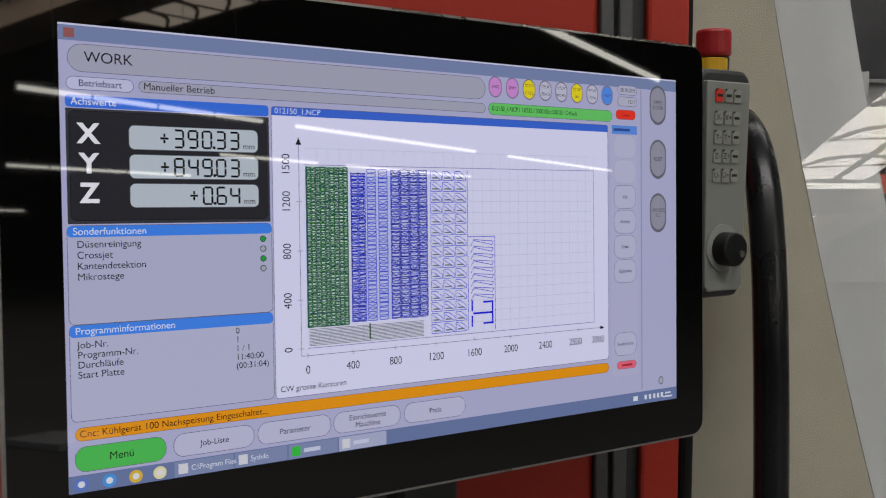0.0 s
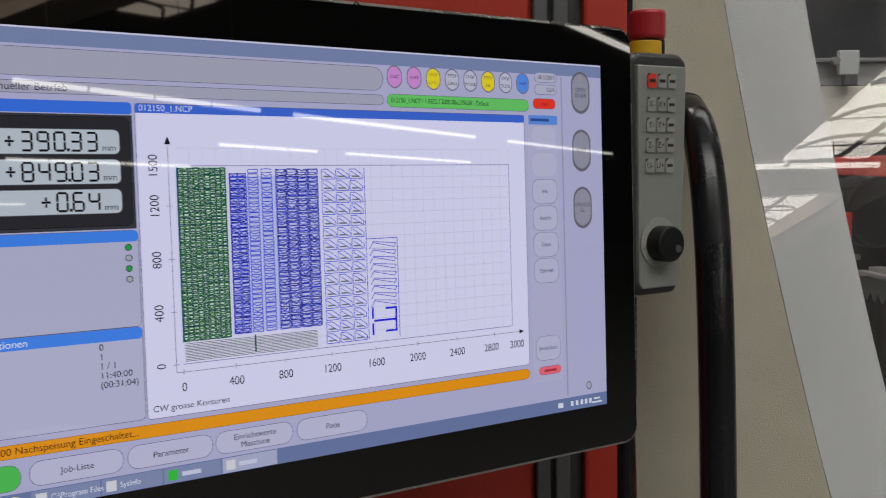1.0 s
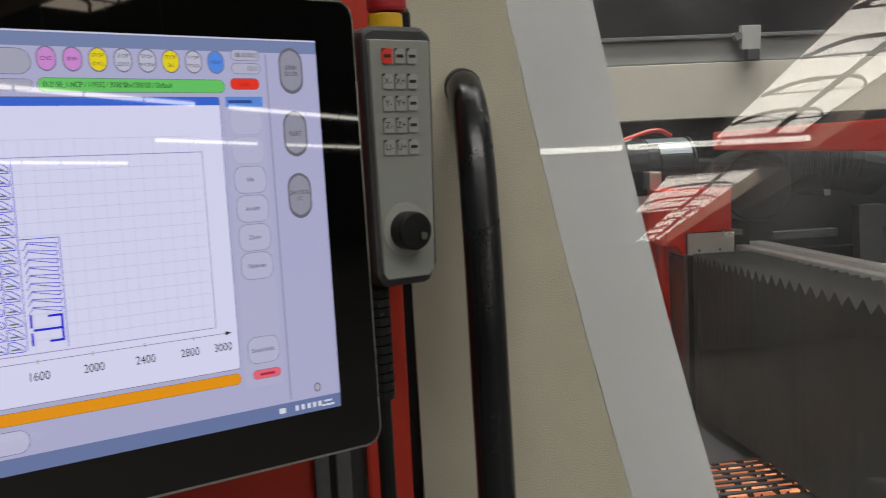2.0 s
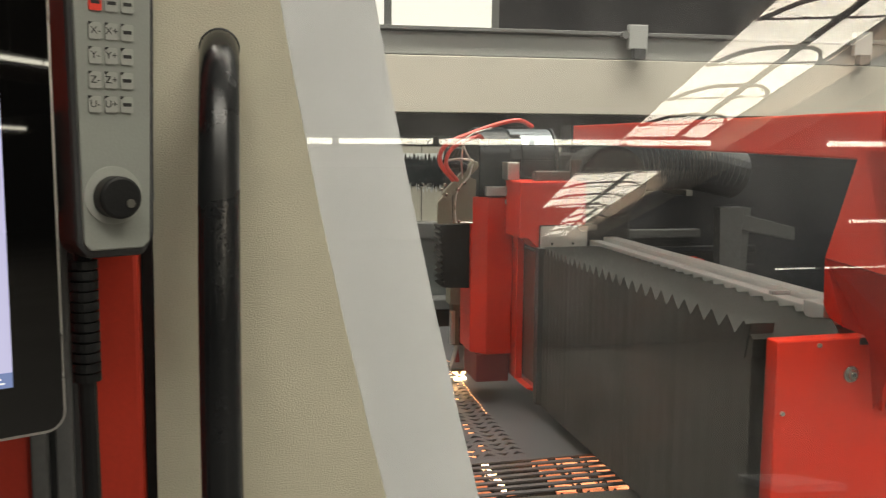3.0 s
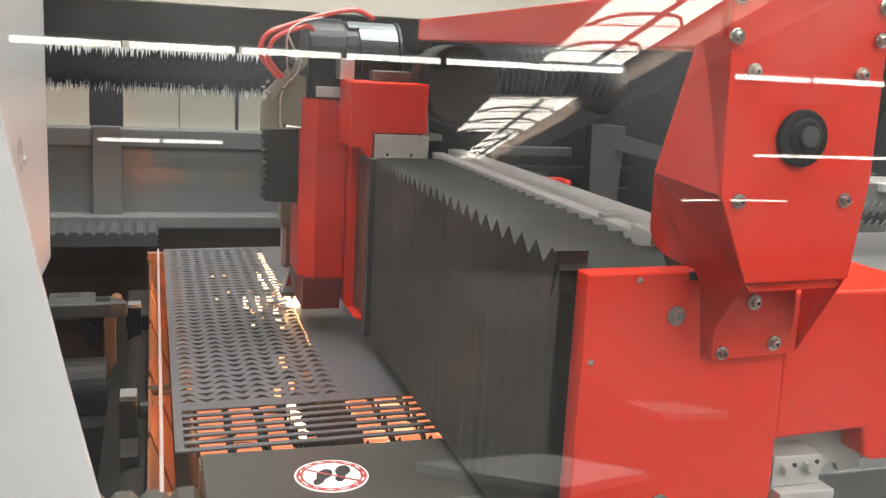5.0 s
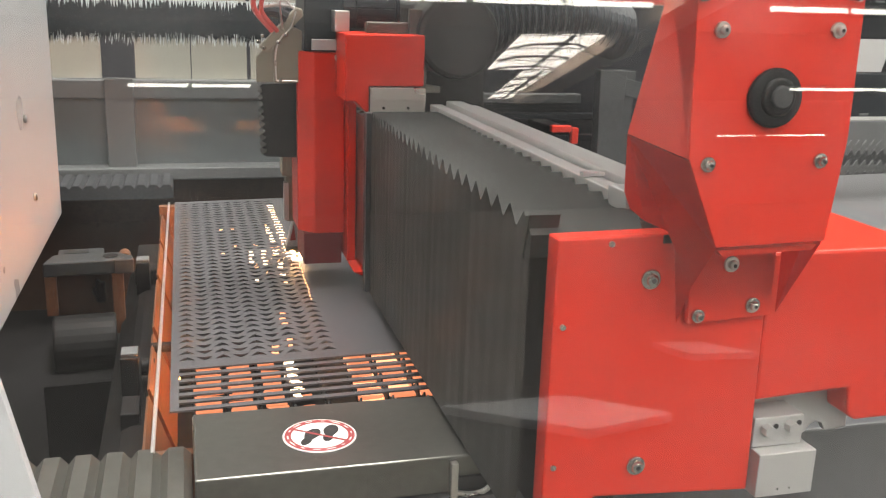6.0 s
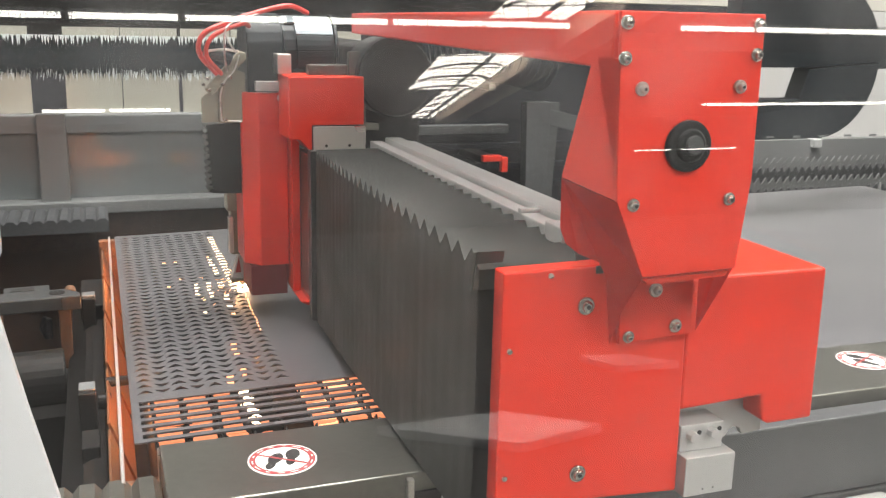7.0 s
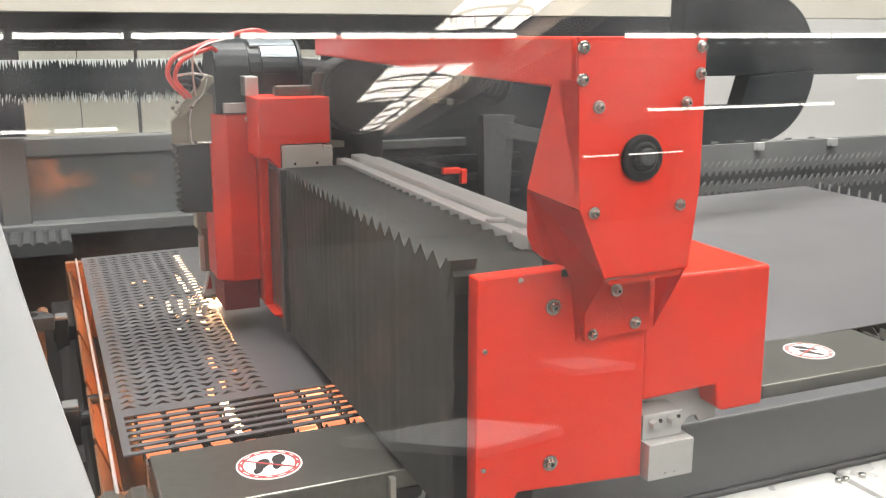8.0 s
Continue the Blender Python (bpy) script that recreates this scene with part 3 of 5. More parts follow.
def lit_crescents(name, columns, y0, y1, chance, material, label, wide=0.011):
    """Glowing blocks set in the slots of some columns, standing in for light from below."""
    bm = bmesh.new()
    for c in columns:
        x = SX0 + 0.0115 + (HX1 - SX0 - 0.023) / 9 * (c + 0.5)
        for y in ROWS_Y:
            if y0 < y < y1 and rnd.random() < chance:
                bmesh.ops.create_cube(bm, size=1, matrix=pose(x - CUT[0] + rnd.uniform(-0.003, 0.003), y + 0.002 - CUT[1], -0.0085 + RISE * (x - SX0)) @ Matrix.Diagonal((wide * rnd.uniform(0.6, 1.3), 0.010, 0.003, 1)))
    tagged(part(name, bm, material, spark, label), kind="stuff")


lit_crescents("lit_slots", (8,), 2.86, 3.46, 1.0, LITSLOT, "bright glowing blocks standing in for light through the slots", 0.02)
lit_crescents("lit_slots", (7,), 2.70, 3.2, 0.75, LITSLOT, "bright glowing blocks standing in for light through the slots", 0.012)
lit_crescents("orange_lit_slots", (5, 6), 2.66, 2.95, 0.6, LITSLOT, "orange glowing blocks standing in for light through the slots", 0.009)
lit_crescents("orange_lit_slots", (3, 4, 6, 7), 2.62, 3.2, 0.18, EMBER, "orange glowing blocks standing in for light through the slots", 0.008)
lit_crescents("orange_lit_slots", (5, 6), 2.2, 2.45, 0.55, SLAG_BRIGHT, "orange glowing blocks standing in for light through the slots", 0.012)
bm = bmesh.new()
for i in range(14):
    bmesh.ops.create_cube(bm, size=1, matrix=pose(-0.004 - 0.0006 * i + rnd.uniform(-0.002, 0.002), -0.03 - 0.023 * i, 0.001) @ Matrix.Diagonal((0.0024, 0.004, 0.002, 1)))
tagged(part("hot_beads", bm, EMBER, spark, "orange beads along the fresh cut"), kind="stuff")
bm = bmesh.new()
for i in range(34):
    y = 2.05 + 0.19 * rnd.random()
    bmesh.ops.create_icosphere(bm, subdivisions=1, radius=rnd.uniform(0.004, 0.0095), matrix=pose(1.122 - CUT[0] + 0.02 * (y - 2.1) + rnd.gauss(0, 0.006), y - CUT[1], -0.021 + rnd.uniform(-0.004, 0.004)) @ Matrix.Diagonal((1.2, 1.0, 0.6, 1)))
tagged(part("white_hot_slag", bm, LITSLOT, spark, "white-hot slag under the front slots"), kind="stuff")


def slag_row(material, bays, y0, y1, thick, label):
    """Glowing crusts lying between the slats."""
    bm = bmesh.new()
    for k, chance, width in bays:
        for i in range(int((y1 - y0) / 0.0285 * 2)):
            if rnd.random() < chance:
                x = 0.9785 + 0.053 * k + rnd.uniform(-0.003, 0.003)
                bmesh.ops.create_cube(bm, size=1, matrix=pose(x, y0 + 0.01425 * i, 0.924 + rnd.uniform(-0.003, 0.003), rnd.uniform(-8, 8), rnd.uniform(-6, 6), 0) @ Matrix.Diagonal((width * rnd.uniform(0.85, 1.0), thick * rnd.uniform(0.7, 1.1), 0.004, 1)))
    tagged(part("hot_slag", bm, material, table, label), kind="stuff")


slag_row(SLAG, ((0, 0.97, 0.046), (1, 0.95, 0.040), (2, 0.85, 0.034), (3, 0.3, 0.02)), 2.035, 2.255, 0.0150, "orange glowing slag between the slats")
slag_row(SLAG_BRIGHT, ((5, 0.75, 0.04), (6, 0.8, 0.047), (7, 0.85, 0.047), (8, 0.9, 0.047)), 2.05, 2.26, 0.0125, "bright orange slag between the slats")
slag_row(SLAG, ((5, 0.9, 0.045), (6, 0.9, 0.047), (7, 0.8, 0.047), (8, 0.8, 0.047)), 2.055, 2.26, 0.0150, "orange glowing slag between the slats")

# ---- left side of the table ----
cl = thing("clamp_block", "grey steel clamp block on two brown legs", "clamp", m=pose(0.73, 2.88, 0.952, 0, 0, 4))
part("top_plate", prism([(-0.105, 0.0), (0.095, 0.0), (0.095, 0.035), (0.062, 0.075), (-0.085, 0.075)], "z", -0.033, 0.0, 0.003), STRUT, cl)
part("rear_plate", box(-0.075, 0.076, -0.03, 0.03, 0.135, -0.003, 0.003), STRUT, cl)
part("slot", box(-0.06, 0.09, -0.004, -0.005, 0.12, -0.002), INK, cl)
part("recess", cyl((0.045, 0.04, 0.0005), 0.018, 0.002, "z", 20), SOOT, cl)
part("end_block", box(0.052, -0.003, -0.0335, 0.096, 0.02, 0.0005, 0.002), STRUT, cl)
part("hole", cyl((0.074, -0.0035, -0.016), 0.003, 0.002, "y", 12), INK, cl)
# orange light on the legs is put into their brown colour
part("leg", box(-0.103, 0.004, -0.13, -0.078, 0.03, -0.034, 0.002), RUST, cl, "leg tinted brown for the orange light on it")
part("leg", box(0.045, 0.004, -0.185, 0.072, 0.04, -0.034, 0.002), RUST, cl, "leg tinted brown for the orange light on it")
part("web", box(-0.077, 0.05, -0.16, 0.044, 0.06, -0.034), DARKBROWN, cl)
part("pipe", cyl((0.078, 0.105, -0.02), 0.014, 0.05, "y", 16, 0.003), RUST, cl)
part("valve", cyl((0.018, 0.03, -0.085), 0.011, 0.05, "z", 14, 0.002), SOOT, cl)
part("valve_arm", tube(bend([(0.018, 0.03, -0.11), (0.004, 0.02, -0.08), (0.014, 0.014, -0.05)], 5), 0.005, 8), SOOT, cl)
part("drum", cyl((-0.02, -0.02, -0.20), 0.075, 0.14, "x", 28, 0.006), SOOT, cl)
part("foot", box(-0.11, -0.16, -0.55, 0.055, 0.12, -0.24), SOOT, cl)
glow = bmesh.new()
bmesh.ops.create_icosphere(glow, subdivisions=2, radius=0.006, matrix=pose(0.8, 2.905, 0.785) @ Matrix.Diagonal((1, 1, 2.6, 1)))
tagged(part("ember_lump", glow, SLAG_BRIGHT), "small glowing ember beside the clamp leg", "ember")
rl = thing("guide_rail", "dark stepped steel guide rail beside the table", "rail")
part("body", prism([(0.79, 0.5), (0.79, 0.79), (0.832, 0.842), (0.848, 0.85), (0.872, 0.85), (0.872, 0.5)], "y", 1.88, 3.3, 0.002), SOOT, rl)
part("far_block", box(0.82, 3.0, 0.851, 0.876, 3.26, 0.89, 0.003), SOOT, rl)
for y, h in ((2.335, 0.925), (2.99, 0.92)):
    part("cap_post", box(0.826, y - 0.03, 0.835, 0.858, y + 0.02, h, 0.002), SOOT, rl)
    part("cap", box(0.827, y - 0.022, h, 0.857, y + 0.018, h + 0.006, 0.0015), GREY, rl, "small pale cap")
part("stop", box(0.83, 2.18, 0.835, 0.862, 2.26, 0.872, 0.003), SOOT, rl)
part("roller", cyl((0.872, 2.36, 0.885), 0.016, 0.026, "x", 16, 0.003), SOOT, rl)
part("roller_pin", cyl((0.90, 2.42, 0.90), 0.010, 0.05, "x", 12, 0.002), SOOT, rl)


def ribbed(x0, x1, y0, y1, z, n):
    """A folding cover with ribs."""
    pts = []
    for i in range(n):
        a = x0 + (x1 - x0) * i / n
        s = (x1 - x0) / n
        pts += [(a, z - 0.012), (a + 0.25 * s, z), (a + 0.75 * s, z)]
    return prism(pts + [(x1, z - 0.012), (x1, z - 0.05), (x0, z - 0.05)], "y", y0, y1)


tagged(part("ribbed_cover", ribbed(0.50, 0.948, 1.55, 1.872, 0.955, 11), COVER), "grey ribbed folding cover at the front", "cover")
tagged(part("back_ribbed_cover", ribbed(0.30, 0.905, 4.05, 4.28, 0.90, 14), DARKGREY), "grey ribbed folding cover at the back", "cover")

# ---- front covers with the no-step stickers ----
def sole(cx, cy, turn, scale):
    """A shoe print with a narrow waist."""
    bm = bmesh.new()
    rim = []
    for a in range(0, 360, 15):
        y = 0.021 * math.sin(radians(a))
        waist = 1 - 0.42 * math.exp(-((y + 0.005) / 0.0055) ** 2)
        rim.append((0.0084 * math.cos(radians(a)) * (1 + 9 * y) * waist, y))
    bm.faces.new([bm.verts.new((x * scale, y * scale, 0)) for x, y in rim])
    bmesh.ops.transform(bm, verts=bm.verts[:], matrix=pose(cx, cy, 0.0017, 0, 0, turn))
    return bm


def front_cover(x0, x1, y0, y1, z, sx, sy, bolt, turn):
    c = thing("front_cover", "dull steel front cover with a round no-step sticker", "cover", "front covers", m=pose(x0, y0, z))
    w, d = x1 - x0, y1 - y0
    part("plate", box(0, 0, -0.055, w, d, 0, 0.003), COVER, c)
    part("latch_strip", box(0.345, -0.006, -0.05, 0.42, 0.0, -0.03, 0.001), SOOT, c)
    part("latch", box(0.338, -0.012, -0.058, 0.348, 0.0, -0.006, 0.001), STEEL, c)
    part("latch_hook", tube(bend([(0.348, -0.008, -0.052), (0.372, -0.010, -0.055), (0.392, -0.010, -0.048), (0.396, -0.010, -0.036)], 5), 0.004, 8), STEEL, c)
    part("lower_step", box(0, -0.012, -0.14, w, 0.03, -0.058), DARKGREY, c)
    if bolt:
        b = part("bolt", cyl((bolt[0] - x0, bolt[1] - y0, 0.004), 0.009, 0.008, "z", 16, 0.002), CHROME, c)
        part("washer", cyl((bolt[0] - x0, bolt[1] - y0, 0.001), 0.012, 0.002, "z", 20), CHROME, b)
    st = part("sticker", cyl((sx - x0, sy - y0, 0.0008), 0.052, 0.0012, "z", 48), STICK_WHITE, c, "round red and white no-step sticker")
    ringm = bmesh.new()
    bmesh.ops.create_circle(ringm, segments=48, radius=0.0495)
    bmesh.ops.create_circle(ringm, segments=48, radius=0.0405)
    bmesh.ops.bridge_loops(ringm, edges=ringm.edges[:])
    bmesh.ops.transform(ringm, verts=ringm.verts[:], matrix=pose(sx - x0, sy - y0, 0.0016))
    part("red_ring", ringm, STICK_RED, st)
    for k in range(14):
        # pale worn lettering round the ring, not legible
        a = radians(turn + 360 * k / 14)
        m = bmesh.new()
        bmesh.ops.create_grid(m, x_segments=1, y_segments=1, size=0.5, matrix=pose(sx - x0 + 0.045 * math.cos(a), sy - y0 + 0.045 * math.sin(a), 0.0019, 0, 0, math.degrees(a) + 90) @ Matrix.Diagonal((0.006 + 0.004 * (k % 3), 0.0022, 1, 1)))
        part("ring_mark", m, STICK_WHITE, st)
    for dx, dy, rot in ((-0.014, -0.003, -28), (0.015, 0.004, -18)):
        a = radians(turn)
        part("sole_mark", sole(sx - x0 + dx * math.cos(a) - dy * math.sin(a), sy - y0 + dx * math.sin(a) + dy * math.cos(a), rot + turn, 1.3), INK, st)
    s = bmesh.new()
    bmesh.ops.create_grid(s, x_segments=1, y_segments=1, size=0.5, matrix=pose(sx - x0, sy - y0, 0.0021, 0, 0, turn - 35) @ Matrix.Diagonal((0.084, 0.0045, 1, 1)))
    part("bar", s, STICK_RED, st)
    return c


front_cover(0.952, 1.50, 1.735, 1.94, 0.972, 1.125, 1.832, (1.337, 1.906), 0)
front_cover(2.09, 2.53, 1.805, 2.02, 0.972, 2.3225, 1.930, None, 60)
front_cover(2.545, 3.9, 1.805, 2.02, 0.950, 3.3, 1.925, None, 80)
tagged(part("cover_recess", box(2.18, 1.7985, 0.905, 2.9, 1.8035, 0.9165), NAVY), "dark slot under the front cover", "slot")
setting("front_sill", box(0.1, 1.75, 0.35, 5.6, 1.80, 0.80, 0.004), DARKGREY, "dark grey machine front sill", "sill")
setting("front_sill_top", box(1.505, 1.752, 0.802, 5.6, 1.798, 0.95, 0.004), DARKGREY, "dark grey sill step", "sill")
for x0, x1 in ((1.62, 2.225), (2.235, 3.3)):
    tagged(part("lower_ledge", box(x0, 1.56, 0.70, x1, 1.748, 0.795, 0.01), ALU), "pale steel lower ledge segment", "ledge", "lower ledges")
for dx in (-0.03, -0.012, 0.03):
    tagged(part("ledge_bolt", cyl((2.23 + dx, 1.70, 0.797), 0.007, 0.012, "z", 12, 0.002), CHROME), "small steel bolt on the ledge", "bolt", "ledge bolts")

# ---- gantry ----
ga = thing("gantry_end", "bright red gantry end with arm and motor cover", "gantry")
YP, YA = 1.499, 1.411
part("end_plate", prism([(1.331, 1.012), (1.385, 1.012), (1.395, 1.03), (1.595, 1.017), (1.590, 1.23), (1.590, 1.342), (1.331, 1.338)], "y", YP, YP + 0.03, 0.0025), RED, ga)
part("motor_cover", prism([(1.592, 1.312), (1.808, 1.312), (1.812, 1.094), (1.738, 1.093), (1.728, 1.100), (1.722, 1.137), (1.594, 1.131)], "y", YP + 0.004, 1.90, 0.004), RED, ga)
part("arm_front", prism([(1.414, 1.640), (1.596, 1.640), (1.599, 1.455), (1.588, 1.350), (1.463, 1.347), (1.4235, 1.437)], "y", YA, YA + 0.006, 0.0015), RED, ga)
def folded(name, pts, thick=0.004):
    """A flat sheet-metal facet of some thickness."""
    bm = bmesh.new()
    f = bm.faces.new([bm.verts.new(p) for p in pts])
    bmesh.ops.solidify(bm, geom=[f], thickness=thick)
    bmesh.ops.recalc_face_normals(bm, faces=bm.faces[:])
    part(name, bm, RED, ga)


folded("arm_flank", [(1.4155, YA + 0.001, 1.590), (1.4168, 1.462, 1.590), (1.4168, 1.474, 1.583), (1.4172, 1.534, 1.444), (1.4245, YA + 0.001, 1.436)])
folded("arm_chamfer", [(1.4245, YA + 0.001, 1.4350), (1.4176, 1.5345, 1.4430), (1.4200, 1.5360, 1.380), (1.4250, 1.529, 1.362), (1.4350, 1.512, 1.352), (1.4640, YP - 0.002, 1.340), (1.4719, YP - 0.010, 1.240), (1.4700, 1.462, 1.290), (1.4640, YA + 0.001, 1.346)], 0.003)
folded("arm_flank", [(1.5985, YA + 0.006, 1.636), (1.5990, 1.52, 1.636), (1.6010, 1.52, 1.40), (1.5990, YA + 0.006, 1.455)])
folded("arm_gusset", [(1.5990, YA + 0.006, 1.455), (1.6005, 1.50, 1.430), (1.6000, YP - 0.004, 1.243), (1.5885, YA + 0.006, 1.347)], 0.003)
part("arm_tab", prism([(1.480, 1.345), (1.588, 1.345), (1.590, 1.243), (1.486, 1.238)], "y", YP - 0.010, YP - 0.002, 0.0015), RED, ga)
part("arm_shelf", prism([(1.470, 1.342), (1.585, 1.345), (1.580, 1.339), (1.476, 1.336)], "y", YA + 0.008, YP - 0.012), RED, ga)
part("corner_notch", box(1.452, YP - 0.003, 1.330, 1.466, YP - 0.001, 1.3395), INK, ga)
part("top_beam", prism([(1.43, 1.578), (1.43, 1.640), (2.56, 1.632), (2.56, 1.590)], "x", 1.418, 1.57, 0.003), RED, ga)
kn = part("round_cap", cyl((1.507, YA - 0.003, 1.496), 0.029, 0.008, "y", 40, 0.003), BLACK, ga, "round black cap", smooth=False)
part("cap_disc", cyl((1.508, YA - 0.008, 1.497), 0.020, 0.005, "y", 36, 0.002, r2=0.017), BLACK, kn)
part("cap_hub", cyl((1.509, YA - 0.012, 1.498), 0.011, 0.006, "y", 24, 0.002), DARKGREY, kn)


def bolt(x, y, z, r):
    b = part("bolt", cyl((x, y - 0.002, z), r, 0.004, "y", 24, 0.001), CHROME, ga, "steel button-head bolt with washer")
    part("bolt_head", cyl((x, y - 0.006, z), r * 0.62, 0.007, "y", 20, 0.0025), CHROME, b)
    part("socket", cyl((x, y - 0.0096, z), r * 0.25, 0.001, "y", 6), INK, b)


for x, z in ((1.421, 1.628), (1.421, 1.591), (1.444, 1.559), (1.569, 1.561), (1.568, 1.434), (1.443, 1.432), (1.587, 1.628), (1.587, 1.596)):
    bolt(x, YA, z, 0.0078)
for x, y, z, r in ((1.441, YP, 1.290, 0.0115), (1.443, YP, 1.066, 0.0115), (1.564, YP - 0.010, 1.257, 0.009), (1.532, YP - 0.010, 1.306, 0.009), (1.497, YP - 0.010, 1.248, 0.008)):
    bolt(x, y, z, r)
for x, z in ((1.392, 1.331), (1.342, 1.24), (1.342, 1.073)):
    part("rivet", cyl((x, YP - 0.001, z), 0.0035, 0.003, "y", 12), CHROME, ga)
br = thing("bearing_block", "steel slide block with two bolts under the gantry", "slide block", m=pose(1.60, YP, 1.06))
part("back_plate", prism([(-0.004, 0.075), (0.066, 0.075), (0.069, 0.076), (0.1575, 0.078), (0.1615, 0.004), (0.130, 0.001), (0.124, 0.012), (0.114, 0.015), (0.106, 0.010), (0.101, 0.001), (-0.004, -0.002)], "y", 0.045, 0.055, 0.001), ALU, br)
part("plate_hole", cyl((0.149, 0.044, 0.047), 0.004, 0.002, "y", 16), INK, br)
part("upper_block", box(-0.0035, 0.002, 0.0105, 0.064, 0.044, 0.049, 0.0015), ALU, br)
part("lower_block", box(-0.0035, -0.016, -0.046, 0.074, 0.044, 0.010, 0.0015), ALU, br)
for x, z in ((0.0125, 0.0345), (0.0440, 0.0365)):
    b = part("bolt", cyl((x, -0.003, z), 0.0075, 0.012, "y", 6, 0.001), ALU, br, "hexagon bolt")
    part("hole", cyl((x + 0.0135, 0.0017, z + 0.002), 0.0034, 0.001, "y", 14), INK, b)
for x in (0.026, 0.042):
    part("pin_hole", cyl((x, -0.0162, -0.037), 0.0013, 0.001, "y", 8), INK, br)

# bellows along the gantry
def bellows():
    """A long pleated cover: folds run down the side and across the top."""
    n = 27
    y = 1.528
    rows = []
    for i in range(2 * n + 1):
        f = i / (2 * n)
        out = i % 2
        step = (0.0255 - 0.0150 * f)
        x = 1.310 + (0.0 if out else 0.0004 + 0.0006 * ((i * 7) % 5 == 0))
        zt = 1.358 - (0.0 if out else 0.022)
        rows.append((y, x, zt))
        y += step * 0.925
    bm = bmesh.new()
    prev = None
    for y, x, zt in rows:
        cur = [bm.verts.new(p) for p in ((x, y, 0.985), (x, y, zt), (1.443, y, zt))]
        if prev:
            for k in range(2):
                bm.faces.new((prev[k], cur[k], cur[k + 1], prev[k + 1]))
        prev = cur
    return bm


be = thing("gantry_bellows", "long dark pleated bellows along the gantry", "bellows")
part("pleats", bellows(), RUBBER, be)
part("end_frame", box(1.302, 2.445, 0.985, 1.44, 2.47, 1.352), DARKGREY, be)
part("end_fold", prism([(1.530, 1.358), (1.545, 1.305), (1.552, 1.352)], "x", 1.3085, 1.345, 0.001), RUBBER, be, "folded end pleat")
part("inner_core", box(1.345, 1.54, 0.985, 1.44, 2.44, 1.31), SOOT, be)
rails = thing("gantry_rails", "bright steel guide rails on the gantry", "rail")
for x0, x1, z in ((1.444, 1.470, 1.364), (1.478, 1.512, 1.371), (1.520, 1.546, 1.362)):
    part("rail", box(x0, 1.56, z - 0.02, x1, 2.50, z, 0.002), RAILSTEEL, rails)
part("rail_groove", box(1.4705, 1.56, 1.345, 1.4775, 2.50, 1.352), SOOT, rails)
part("rail_groove", box(1.5125, 1.56, 1.345, 1.5195, 2.50, 1.352), SOOT, rails)
part("wiper", box(1.442, 1.70, 1.3645, 1.472, 1.712, 1.3705, 0.001), ALU, rails)
part("bed", box(1.442, 1.55, 1.20, 1.56, 2.5, 1.342), GREY, rails)
part("stop_block", box(1.43, 1.55, 1.352, 1.50, 1.60, 1.376, 0.002), ALU, rails)

# ---- cutting head ----
ch = thing("laser_unit", "red covered cutting head with nozzle and hoses", "laser head")
part("main_cover", prism([(1.187, 2.74), (1.187, 2.632), (1.219, 2.594), (1.283, 2.594), (1.283, 2.74)], "z", 1.074, 1.460, 0.003), RED, ch)
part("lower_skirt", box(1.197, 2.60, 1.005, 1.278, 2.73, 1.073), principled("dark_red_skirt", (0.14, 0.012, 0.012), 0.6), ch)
part("side_cover", prism([(1.264, 1.503), (1.424, 1.503), (1.424, 1.402), (1.312, 1.402), (1.312, 1.345), (1.285, 1.372), (1.264, 1.372)], "y", 2.474, 2.60, 0.003), RED, ch)
part("steel_plate", box(1.313, 2.466, 1.342, 1.426, 2.473, 1.400, 0.001), STEEL, ch)
part("flange", box(1.284, 2.56, 1.02, 1.302, 2.66, 1.372, 0.002), RED, ch)
part("flange_foot", prism([(1.284, 1.02), (1.302, 1.02), (1.334, 1.006), (1.318, 1.004)], "y", 2.47, 2.6), RED, ch)
part("flange_edge", box(1.303, 2.476, 1.03, 1.318, 2.60, 1.34), COVER, ch)
for x, y, z in ((1.268, 2.590, 1.449), (1.312, 2.555, 1.336), (1.313, 2.555, 1.043)):
    part("screw", cyl((x, y, z), 0.0075, 0.008, "y", 16, 0.002), CHROME, ch)
for x in (1.34, 1.39):
    part("screw", cyl((x, 2.465, 1.36), 0.003, 0.002, "y", 10), INK, ch)
part("top_bracket", box(1.255, 2.55, 1.503, 1.285, 2.60, 1.545, 0.002), STEEL, ch)
part("top_bracket", box(1.315, 2.52, 1.503, 1.40, 2.55, 1.525, 0.002), COVER, ch)
part("clip", box(1.215, 2.60, 1.463, 1.275, 2.64, 1.485, 0.002), COVER, ch)
pts = [(1.200, 1.392), (1.200, 1.232)]
for i in range(11):
    z = 1.235 + 0.0143 * i
    pts += [(1.124 - 0.0008 * i, z), (1.1135 - 0.0003 * i, z + 0.0055), (1.1240 - 0.0008 * i, z + 0.0105)]
part("ribbed_sleeve", prism(pts, "y", 2.645, 2.72), BLACK, ch, "black pleated sleeve")
part("sleeve_plate", prism([(1.1405, 1.393), (1.1985, 1.393), (1.1985, 1.500), (1.172, 1.512), (1.1405, 1.4936)], "y", 2.628, 2.640, 0.002), KHAKI, ch, "dull khaki bracket plate")
part("sleeve_plate", prism([(1.104, 1.394), (1.140, 1.394), (1.140, 1.462), (1.120, 1.462), (1.104, 1.446)], "y", 2.632, 2.644, 0.002), KHAKI, ch)
part("slant_bracket", prism([(1.109, 1.468), (1.124, 1.453), (1.199, 1.531), (1.197, 1.545), (1.184, 1.548)], "y", 2.606, 2.626, 0.003), KHAKI, ch)
